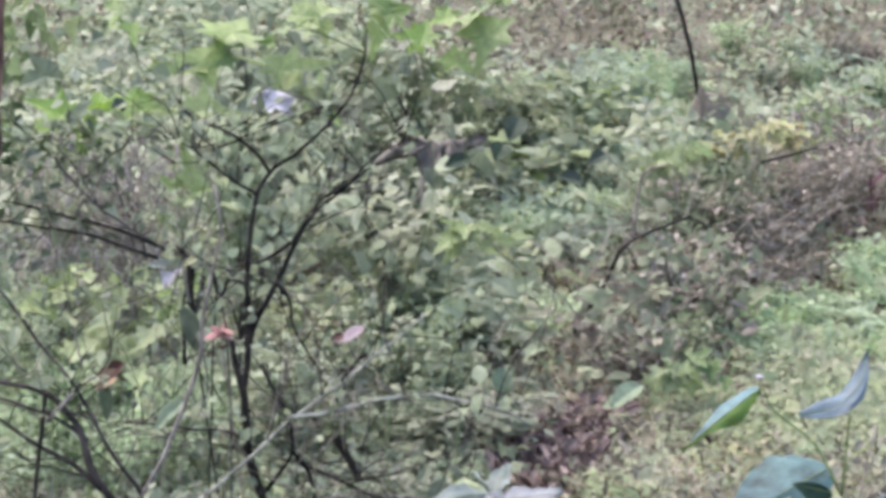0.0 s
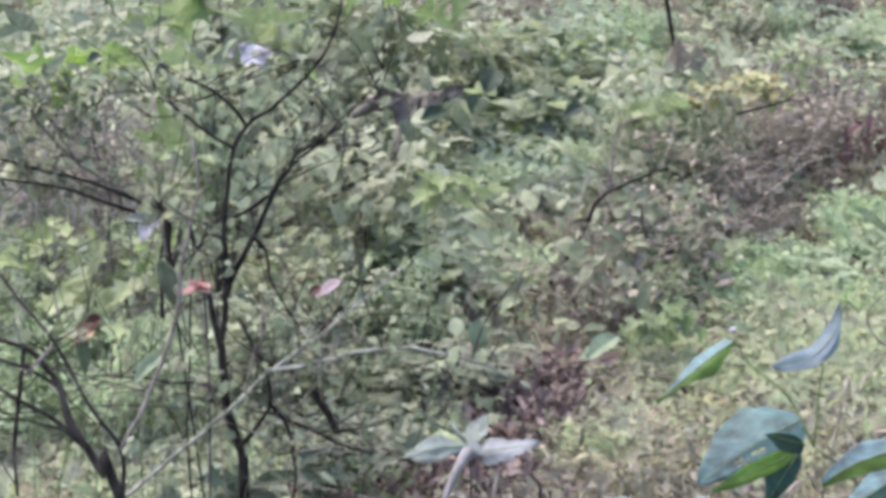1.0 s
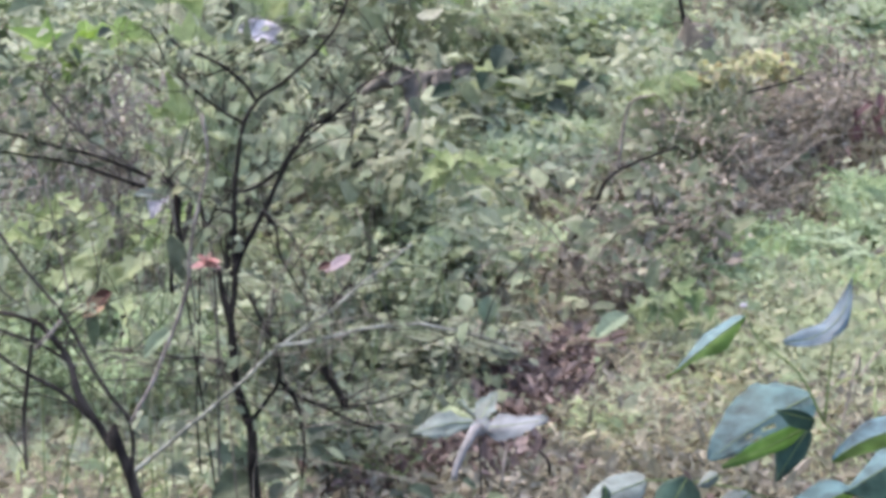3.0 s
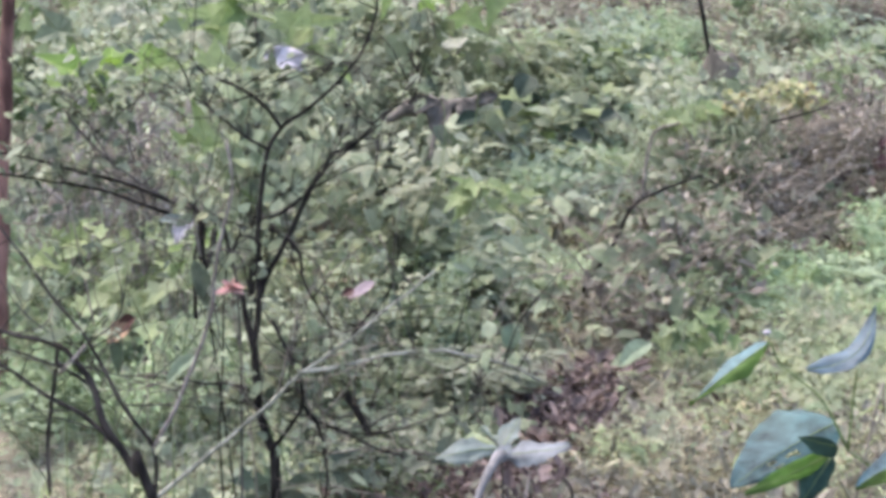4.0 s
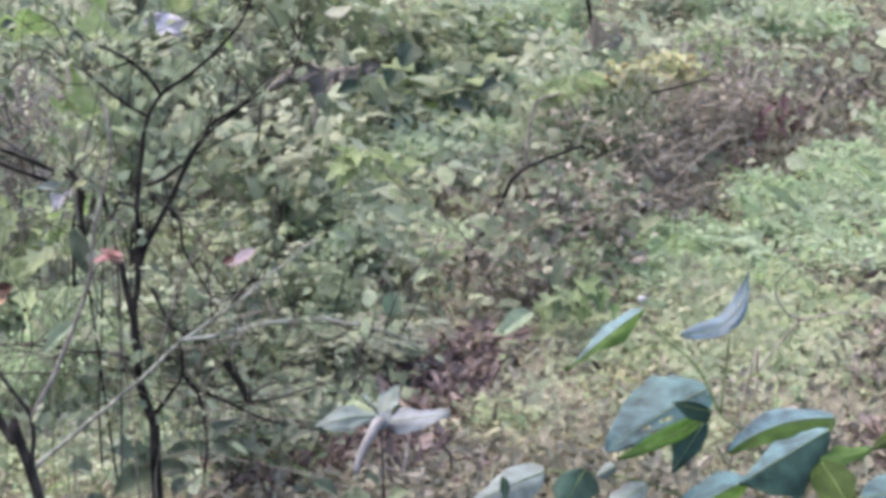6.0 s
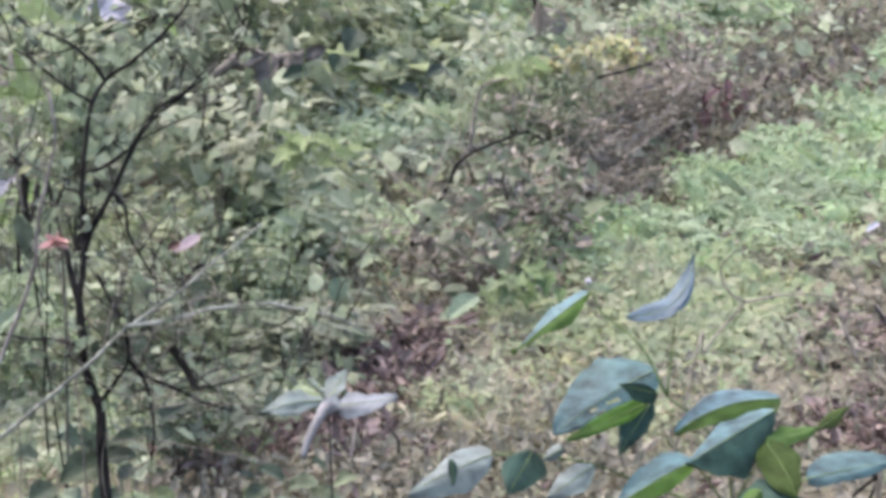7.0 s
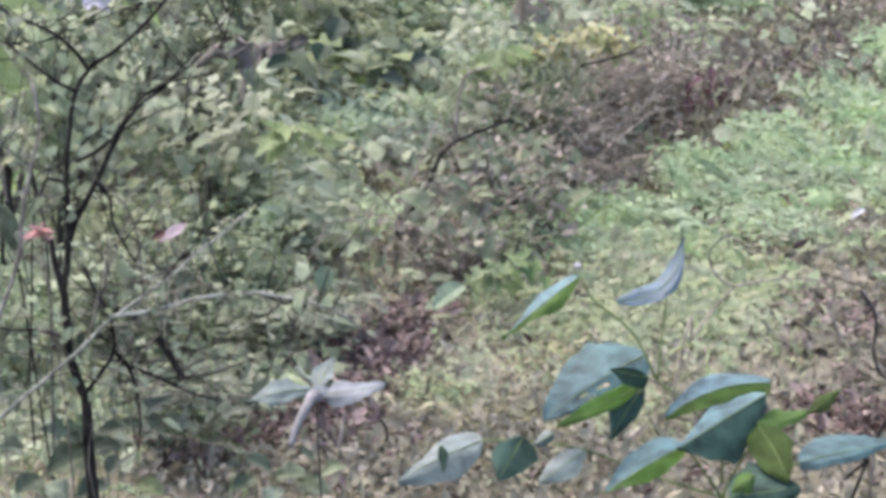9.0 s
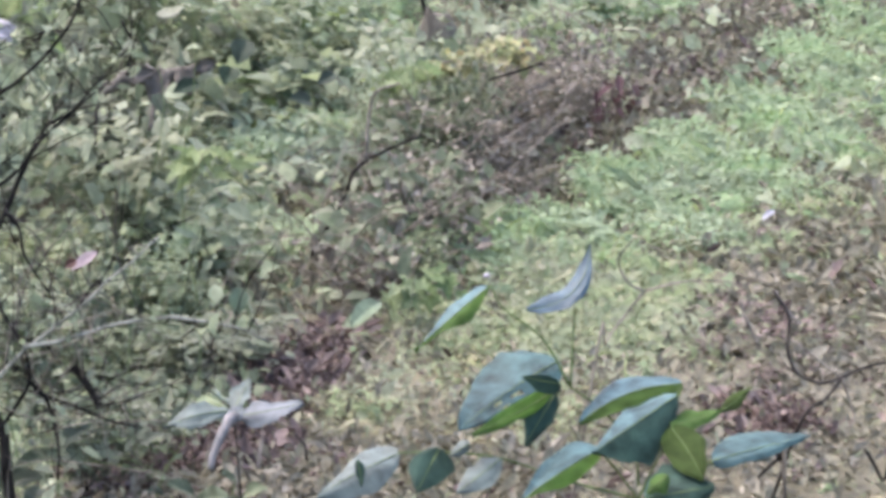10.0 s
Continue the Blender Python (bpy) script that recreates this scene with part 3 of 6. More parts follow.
lay_litter()
grow("ground_ivy", 360, 34000, "ivy", OVATE, "ivy", (0.05, 0.13), 0.30, -0.1, 0.45, "tangled grey-green ivy leaves covering the slope", "undergrowth", 21, 0.5)
grow("pale_herbs", 620, 24000, "herb", OVATE, "herb", (0.045, 0.105), 0.22, -0.1, 0.42, "pale yellow-green low herbs in the shade", "undergrowth", 22, 0.3)
grow("feathery_weeds", 3300, 24000, "fern", OVATE, "fern", (0.024, 0.055), 0.12, 0.0, 0.36, "light green small-leaved weeds on the slope", "undergrowth", 23, 0.15, avoid=("red", "brown"))
grow("small_ferns", 90, 2500, "fern", FROND, "fern", (0.12, 0.24), 0.08, 0.25, 0.3, "light green feathery fern fronds on the slope", "ferns", 29, 0.15, avoid=("red", "brown"), lean=0.2)
grow("green_grass", 160, 18000, "fern", BLADE, "grass", (0.08, 0.17), 0.04, 0.9, 0.4, "thin green grass blades among the weeds", "grass", 24, 0.2, avoid=("red", "brown"), lean=0.0)
grow("yellow_grass", 850, 85000, "yellow_grass", NARROW, "yellow_herb", (0.035, 0.085), 0.10, 0.3, 0.6, "yellow-green low grass and seedlings", "grass", 25, 0.5, avoid=("red", "brush", "shade"), lean=0.2)
grow("seedling_leaves", 1250, 10, "yellow_grass", OVATE, "yellow_herb", (0.035, 0.08), 0.10, 0.0, 0.4, "small yellow-green seedling leaves in the grass", "undergrowth", 34, avoid=("red", "brown"))
grow("dry_straw", 1900, 34000, "straw", BLADE, "straw", (0.07, 0.17), 0.05, 0.25, 0.35, "bleached dry grass lying on the ground", "dry grass", 26, 0.22, avoid=("red", "brown", "brush", "yellow_grass"), lean=0.2)
grow("mint_herbs", 900, 10, "mint", OVATE, "mint", (0.04, 0.09), 0.25, -0.1, 0.4, "pale mint-green soft herbs on the slope", "undergrowth", 36, avoid=())
grow("dead_brush_leaves", 420, 10, "brush", CURLED, "brush_leaf", (0.035, 0.085), 0.40, 0.2, 0.7, "withered brown leaves hanging in dead brush", "dead leaves", 27, clump=2.0, avoid=(), lean=0.4)
grow("shade_weeds", 520, 10, "shade", OVATE, "vine_leaf", (0.045, 0.105), 0.22, -0.1, 0.45, "dark green low weeds in the shade of the shrub", "undergrowth", 35, avoid=())
grow("brush_vine_leaves", 520, 10, "leafy_brush", OVATE, "vine_leaf", (0.055, 0.12), 0.5, -0.1, 0.5, "small dull green vine leaves over dead brush", "vine", 28, clump=1.6, avoid=())


def brush_twigs():
    """Dead twigs tangled over the mound."""
    r = np.random.default_rng(31)
    bm = bmesh.new()
    made = 0
    while made < 360:
        cx, cy, rx, ry = PATCHES["brush"][r.integers(len(PATCHES["brush"]))]
        x, y = cx + r.normal(0, 0.55) * rx, cy + r.normal(0, 0.55) * ry
        z = float(ground_z(x, y)) + r.uniform(-0.02, 0.32)
        a, e, n = r.uniform(0, 2 * math.pi), r.uniform(-0.2, 0.9), r.uniform(0.25, 0.8)
        d = Vector((math.cos(a) * math.cos(e), math.sin(a) * math.cos(e), math.sin(e)))
        p = Vector((x, y, z))
        pts = [p, p + d * n * 0.5 + Vector(r.normal(0, 0.04, 3)), p + d * n + Vector(r.normal(0, 0.07, 3)) - Vector((0, 0, n * 0.15))]
        tube(bm, pts, r.uniform(0.003, 0.008), 0.0015, 4, 0.0, 2)
        made += 1
    ob = part("dead_brush", bm, "dead_twig", None, "tangle of dead grey-brown twigs on the slope", "stuff")
    tagged(ob, category="dead brush")


brush_twigs()


def outskirts():
    """The same floor cover, thinner, round and behind the place where one stands."""
    r = np.random.default_rng(91)
    for k, (n, shape, mat, size, lift, tilt, name, label, cat) in enumerate((
            (70000, CURLED, "litter", (0.05, 0.11), 0.04, 0.05, "leaf_litter", "brown fallen leaves lying around the clearing", "leaf litter"),
            (26000, OVATE, "ivy", (0.04, 0.09), 0.25, -0.2, "ground_ivy", "scattered green ivy leaves around the clearing", "undergrowth"),
            (26000, BLADE, "grass", (0.10, 0.25), 0.02, 0.9, "green_grass", "thin grass blades around the clearing", "grass"))):
        x, y = np.clip(r.normal(0, 5.5, n), -14, 14), r.uniform(-7, 24, n)
        off = (y < 5.2) | (x < -0.36 * y + 0.1) | (x > 0.44 * y + 0.1)
        x, y = x[off], y[off]
        v = strew(shape, on_ground(x, y, r.uniform(0, lift, len(x))), r.uniform(*size, len(x)), turned(len(x), tilt, 0.45, r), r)
        stuff(name, v, shape, mat, label, cat)


outskirts()


# ---- the dark-stemmed shrubs ----
def sprout(lines, parent, seed, count, leaf_mats, reach=(0.06, 0.26), leaf_size=(0.018, 0.042), per=4, skip=0.25, singles=260):
    """Side twigs along the given stems, with small leaves on them."""
    r = np.random.default_rng(seed)
    bm = bmesh.new()
    at, up = [], []
    for _ in range(count):
        line = lines[r.integers(len(lines))]
        p = line[int(len(line) * r.uniform(skip, 0.999))]
        d = Vector((r.normal(0, 1), r.normal(0.35, 0.7), r.normal(0.35, 0.7))).normalized()
        n = r.uniform(*reach)
        pts = [p, p + d * n * 0.5 + Vector(r.normal(0, 0.012, 3)), p + d * n + Vector(r.normal(0, 0.02, 3))]
        tube(bm, pts, 0.0013, 0.0006, 4, 0.0, 2)
        for k in range(per):
            s = r.uniform(0.25, 1.05)
            at.append(p.lerp(pts[2], s) + Vector(r.normal(0, 0.012, 3)))
    part("twiggery", bm, "dark_bark", parent, "fine dark side twigs", "stuff")
    at = np.array([tuple(q) for q in at])
    n = len(at)
    order = r.permutation(n)
    for k, mat in enumerate(leaf_mats):
        mine = order[k::len(leaf_mats)]
        few = mine[: singles // len(leaf_mats)]
        shapes = []
        for s in range(3):
            v = strew(OVATE, np.zeros((1, 3)), np.ones(1), np.eye(3)[None], r)[0]
            me = bpy.data.meshes.new("leaf")
            me.from_pydata(v.tolist(), [], OVATE[1])
            me.materials.append(M[mat])
            shapes.append(me)
        rots = turned(len(few), -0.2, 0.6, r, 0.45)
        for i, q in enumerate(few):
            ob = new("leaf", shapes[i % 3])
            ob.matrix_basis = Matrix.Translation(at[q]) @ Matrix(rots[i].tolist()).to_4x4() @ Matrix.Scale(r.uniform(*leaf_size), 4)
            place_under(ob, parent)
        rest = mine[singles // len(leaf_mats):]
        if len(rest):
            v = strew(OVATE, at[rest], r.uniform(*leaf_size, len(rest)), turned(len(rest), -0.2, 0.6, r, 0.45), r)
            tagged(cloud("foliage", v, OVATE[1], mat, parent), kind="stuff")


def bare_twigs(lines, parent, seed, count, reach, material):
    """Crooked leafless twigs along the given stems, each with a fork."""
    r = np.random.default_rng(seed)
    for _ in range(count):
        line = lines[r.integers(len(lines))]
        p = line[int(len(line) * r.uniform(0.15, 0.95))]
        d = Vector((r.normal(0, 1), r.normal(0.1, 0.5), r.normal(0.45, 0.6))).normalized() * r.uniform(*reach)
        q = p + d * 0.5 + Vector(r.normal(0, 0.02, 3))
        bm = bmesh.new()
        tube(bm, [p, q, p + d + Vector(r.normal(0, 0.03, 3))], 0.0019, 0.0008, 5, 0.3, 3)
        tube(bm, [q, q + d * 0.3 + Vector(r.normal(0, 0.04, 3))], 0.0012, 0.0007, 4, 0.0, 2)
        part("twig", bm, material, parent)


def foot(p, d=(0, 0)):
    """The point on the ground below p, moved by d."""
    x, y = p[0] + d[0], p[1] + d[1]
    return (x, y, float(ground_z(x, y)) - 0.05)


def tall_shrub():
    trunk = [(-0.360, 4.427, 0.981), (-0.378, 4.443, 1.089), (-0.405, 4.457, 1.185), (-0.414, 4.472, 1.280), (-0.432, 4.483, 1.352), (-0.445, 4.491, 1.406)]
    base = foot(trunk[0], (0.03, 0.02))
    shrub = thing("shrub", base, "leggy dark-stemmed shrub with sparse small green leaves", "shrub")
    lines = []

    def limb(pts, r0, r1, mat="dark_bark", name="branch", label=""):
        lines.append(stem(name, pts, r0 * (0.9 if name == "trunk" else 0.78), r1 * 0.8, mat, shrub, label)[1])

    limb([base] + trunk, 0.015, 0.008, name="trunk")
    limb([(-0.416, 4.476, 1.304), (-0.410, 4.484, 1.353), (-0.408, 4.495, 1.425), (-0.415, 4.510, 1.521), (-0.410, 4.525, 1.617), (-0.396, 4.541, 1.713), (-0.370, 4.549, 1.760), (-0.301, 4.559, 1.812), (-0.218, 4.575, 1.898), (-0.178, 4.590, 1.983), (-0.168, 4.603, 2.067)], 0.010, 0.003)
    limb([(-0.370, 4.549, 1.760), (-0.410, 4.556, 1.809), (-0.472, 4.560, 1.850), (-0.534, 4.562, 1.869), (-0.571, 4.568, 1.914)], 0.006, 0.003)
    limb([(-0.396, 4.541, 1.713), (-0.444, 4.445, 1.758), (-0.495, 4.352, 1.818), (-0.536, 4.354, 1.840)], 0.005, 0.002)
    limb([(-0.411, 4.489, 1.389), (-0.388, 4.501, 1.455), (-0.348, 4.513, 1.528), (-0.308, 4.529, 1.619), (-0.279, 4.537, 1.668), (-0.214, 4.548, 1.724), (-0.143, 4.561, 1.797), (-0.071, 4.569, 1.835)], 0.010, 0.0015)
    limb([(-0.416, 4.516, 1.557), (-0.344, 4.524, 1.594), (-0.285, 4.535, 1.656), (-0.261, 4.542, 1.699), (-0.202, 4.550, 1.736), (-0.154, 4.557, 1.773)], 0.006, 0.003)
    limb([(-0.348, 4.513, 1.528), (-0.323, 4.508, 1.493), (-0.313, 4.500, 1.439), (-0.277, 4.491, 1.374), (-0.251, 4.486, 1.338)], 0.006, 0.002)
    limb([(-0.412, 4.510, 1.521), (-0.451, 4.510, 1.530), (-0.469, 4.505, 1.495), (-0.486, 4.513, 1.549)], 0.005, 0.003)
    limb([(-0.493, 4.562, 1.542), (-0.486, 4.552, 1.475), (-0.491, 4.534, 1.366), (-0.490, 4.515, 1.244), (-0.493, 4.492, 1.098), (-0.481, 4.469, 0.953)], 0.003, 0.0025)
    limb([(-0.411, 4.459, 1.196), (-0.467, 4.460, 1.213), (-0.515, 4.459, 1.212), (-0.588, 4.458, 1.222), (-0.698, 4.456, 1.226)], 0.006, 0.002)
    limb([(-0.375, 4.440, 1.071), (-0.342, 4.448, 1.114), (-0.310, 4.458, 1.172), (-0.318, 4.468, 1.235), (-0.347, 4.476, 1.294), (-0.379, 4.485, 1.353)], 0.006, 0.003)
    limb([(-0.310, 4.458, 1.172), (-0.270, 4.451, 1.122), (-0.252, 4.438, 1.032), (-0.255, 4.426, 0.960)], 0.006, 0.003)
    limb([(-0.317, 4.552, 1.127), (-0.229, 4.549, 1.092), (-0.153, 4.546, 1.057), (-0.091, 4.545, 1.040)], 0.005, 0.003)
    limb([(-0.225, 4.563, 1.178), (-0.199, 4.557, 1.136), (-0.169, 4.550, 1.087)], 0.012, 0.010, label="thick broken dark stub")
    limb([(-0.559, 4.577, 1.330), (-0.565, 4.595, 1.441), (-0.559, 4.612, 1.552), (-0.585, 4.617, 1.588)], 0.006, 0.003)
    limb([(-0.588, 4.224, 1.020), (-0.481, 4.241, 1.111), (-0.368, 4.260, 1.208), (-0.300, 4.272, 1.276), (-0.186, 4.289, 1.359), (-0.130, 4.298, 1.408), (-0.073, 4.307, 1.453), (-0.022, 4.315, 1.497)], 0.0062, 0.0032, "lichen_bark", label="pale grey leaning branch")
    limb([(-0.300, 4.273, 1.284), (-0.208, 4.278, 1.298), (-0.116, 4.285, 1.323), (-0.023, 4.289, 1.334), (0.046, 4.290, 1.326), (0.140, 4.289, 1.306), (0.198, 4.286, 1.276)], 0.0062, 0.0035, "lichen_bark", label="pale grey arching branch")
    limb([(-0.155, 4.495, 1.377), (-0.179, 4.491, 1.358), (-0.214, 4.482, 1.309)], 0.005, 0.003)
    limb([(-0.218, 4.575, 1.898), (-0.255, 4.575, 1.903), (-0.285, 4.569, 1.872)], 0.003, 0.002)
    limb([(-0.103, 4.683, 1.919), (-0.083, 4.676, 1.870), (-0.113, 4.669, 1.832)], 0.004, 0.002)
    for q in [(-0.180, 4.521, 1.866), (-0.226, 4.511, 1.815), (-0.680, 4.511, 1.893), (-0.639, 4.420, 1.309), (-0.639, 4.414, 1.274), (-0.592, 4.411, 1.245), (-0.429, 4.407, 1.189), (-0.262, 4.422, 1.253), (-0.342, 4.495, 1.732)]:
        bm = bmesh.new()
        bmesh.ops.create_icosphere(bm, subdivisions=1, radius=0.0065, matrix=Matrix.Translation(q) @ Matrix.Diagonal((1, 1, 0.8, 1)))
        near = min((v for ln in lines for v in ln), key=lambda v: (v - Vector(q)).length)
        tube(bm, [near, near.lerp(Vector(q), 0.5) + Vector((0, 0, 0.006)), Vector(q)], 0.0012, 0.0009, 4, 0.0, 2)
        part("bud", bm, "dark_bark", shrub, "small dark bud on a thin stalk")
    sprout(lines, shrub, 41, 190, ["shrub", "vine_leaf", "shrub", "ivy", "herb"], per=3, leaf_size=(0.018, 0.045), singles=300)
    bare_twigs(lines[:1] + lines[10:18], shrub, 44, 26, (0.12, 0.32), "brown_bark")
    bare_twigs(lines, shrub, 45, 40, (0.08, 0.24), "dark_bark")
    bare_twigs(lines[9:18], shrub, 47, 34, (0.10, 0.28), "dead_twig")
    return shrub


def leaning_shrub():
    thick = [(-0.500, 3.742, 1.158), (-0.532, 3.749, 1.210), (-0.558, 3.753, 1.240), (-0.596, 3.762, 1.304), (-0.623, 3.772, 1.374), (-0.681, 3.779, 1.430), (-0.758, 3.781, 1.451), (-0.798, 3.781, 1.460)]
    base = foot(thick[0], (0.28, 0.1))
    s = thing("shrub", base, "dark bare-stemmed shrub leaning over the weeds", "shrub")
    lines = []

    def limb(pts, r0, r1, mat="umber_bark", name="branch", label=""):
        lines.append(stem(name, pts, r0 * 0.75, r1 * 0.75, mat, s, label)[1])

    limb([base] + thick, 0.014, 0.005, name="trunk")
    limb([(-0.553, 3.753, 1.240), (-0.631, 3.762, 1.308), (-0.704, 3.765, 1.345), (-0.756, 3.769, 1.381), (-0.807, 3.772, 1.405)], 0.007, 0.004)
    limb([(-0.498, 3.742, 1.158), (-0.504, 3.756, 1.251), (-0.561, 3.767, 1.328), (-0.625, 3.782, 1.439), (-0.699, 3.794, 1.526), (-0.762, 3.805, 1.607), (-0.804, 3.812, 1.656)], 0.006, 0.003)
    limb([(-0.504, 3.756, 1.251), (-0.459, 3.772, 1.342), (-0.407, 3.796, 1.484), (-0.402, 3.807, 1.555), (-0.391, 3.818, 1.626), (-0.373, 3.833, 1.717), (-0.385, 3.847, 1.807)], 0.006, 0.003, "grey_bark", label="pale tan slender stem")
    limb([(-0.681, 3.779, 1.428), (-0.687, 3.766, 1.347), (-0.696, 3.752, 1.256), (-0.688, 3.738, 1.166)], 0.006, 0.004)
    limb([(-0.672, 3.753, 1.387), (-0.626, 3.762, 1.438)], 0.006, 0.005, "grey_bark", label="pale broken stub")
    limb([(-0.602, 3.769, 1.349), (-0.654, 3.773, 1.383), (-0.716, 3.775, 1.407), (-0.777, 3.776, 1.426)], 0.005, 0.003)
    sprout(lines, s, 42, 24, ["herb", "ivy"], per=2, reach=(0.05, 0.2), singles=120)
    bare_twigs(lines, s, 46, 18, (0.08, 0.25), "brown_bark")
    return s


def back_shrub():
    one = [(-0.716, 5.110, 1.523), (-0.758, 5.112, 1.547), (-0.857, 5.120, 1.613), (-0.935, 5.129, 1.686), (-0.971, 5.135, 1.733)]
    base = foot(one[0], (0.17, 0.05))
    s = thing("shrub", base, "thin dark arching twigs with grey-green leaves", "shrub")
    lines = []

    def limb(pts, r0, r1, mat="dark_bark", name="branch"):
        lines.append(stem(name, pts, r0, r1, mat, s)[1])

    low, bend = (base[0] + 0.01, base[1], (base[2] + one[0][2]) / 2), (base[0] - 0.02, base[1], one[0][2] - 0.13)
    limb([base, low, bend] + one, 0.003, 0.003, "brown_bark", name="trunk")
    limb([(-0.713, 5.109, 1.520), (-0.828, 5.113, 1.563), (-0.953, 5.113, 1.590), (-1.044, 5.115, 1.615), (-1.134, 5.115, 1.631)], 0.005, 0.002)
    limb([(-0.708, 5.105, 1.490), (-0.799, 5.106, 1.518), (-0.883, 5.108, 1.544), (-0.994, 5.108, 1.560), (-1.091, 5.107, 1.573), (-1.147, 5.106, 1.579)], 0.005, 0.002)
    limb([(-0.887, 5.056, 1.215), (-0.906, 5.069, 1.297), (-0.931, 5.085, 1.406), (-0.958, 5.101, 1.515)], 0.003, 0.002, "dead_twig")
    limb([(-0.758, 5.112, 1.547), (-0.817, 5.130, 1.668), (-0.792, 5.146, 1.765), (-0.695, 5.151, 1.781), (-0.570, 5.149, 1.749)], 0.0022, 0.0012, "brown_bark")
    limb([(-0.857, 5.120, 1.613), (-0.929, 5.135, 1.721), (-1.014, 5.143, 1.787), (-1.069, 5.139, 1.772)], 0.0025, 0.0012, "brown_bark")
    sprout(lines, s, 43, 110, ["ivy", "shrub", "herb", "vine_leaf"], per=4, reach=(0.06, 0.22), leaf_size=(0.025, 0.055), singles=240)
    return s


tall_shrub()
leaning_shrub()
back_shrub()


# ---- leafy bushes of the thicket ----
def leafy_bush(seed, material, label, leaf_size=(0.045, 0.085), leaves=620, singles=105, stems=9, bark="brown_bark", name="leafy_bush"):
    """A rounded bush about 1 m high: arching stems, and leaves towards their ends."""
    r = np.random.default_rng(seed)
    t = thing(name, (0, 0, 0), label, "bush", "bushes of the thicket")
    ends = []
    for k in range(stems):
        a, e = r.uniform(0, 2 * math.pi), r.uniform(0.05, 0.62)
        q = Vector((math.cos(a) * e, math.sin(a) * e, r.uniform(0.55, 1.0) - 0.35 * e))
        pts = [(r.normal(0, 0.03), r.normal(0, 0.03), -0.08), (q.x * 0.3 + r.normal(0, 0.03), q.y * 0.3, q.z * 0.6), tuple(q)]
        _, line = stem("stem", pts, 0.007, 0.003, bark, t, sides=5)
        ends.append(line)
    at = []
    for _ in range(leaves):
        line = ends[r.integers(len(ends))]
        at.append(tuple(line[int(len(line) * r.uniform(0.3, 0.999) ** 0.7)] + Vector((r.normal(0, 0.12), r.normal(0, 0.12), r.normal(0, 0.09)))))
    at = np.array(at)
    rots = turned(leaves, -0.1, 0.42, r, 0.5)
    sizes = r.uniform(*leaf_size, leaves)
    shapes = []
    for k in range(3):
        v = strew(OVATE, np.zeros((1, 3)), np.ones(1), np.eye(3)[None], r)[0]
        me = bpy.data.meshes.new("leaf")
        me.from_pydata(v.tolist(), [], OVATE[1])
        me.materials.append(M[material])
        shapes.append(me)
    for k in range(singles):
        ob = new("leaf", shapes[k % 3])
        ob.matrix_basis = Matrix.Translation(at[k]) @ Matrix(rots[k].tolist()).to_4x4() @ Matrix.Scale(sizes[k], 4)
        place_under(ob, t)
    v = strew(OVATE, at[singles:], sizes[singles:], rots[singles:], r)
    tagged(cloud("foliage", v, OVATE[1], material, t), kind="stuff")
    return t


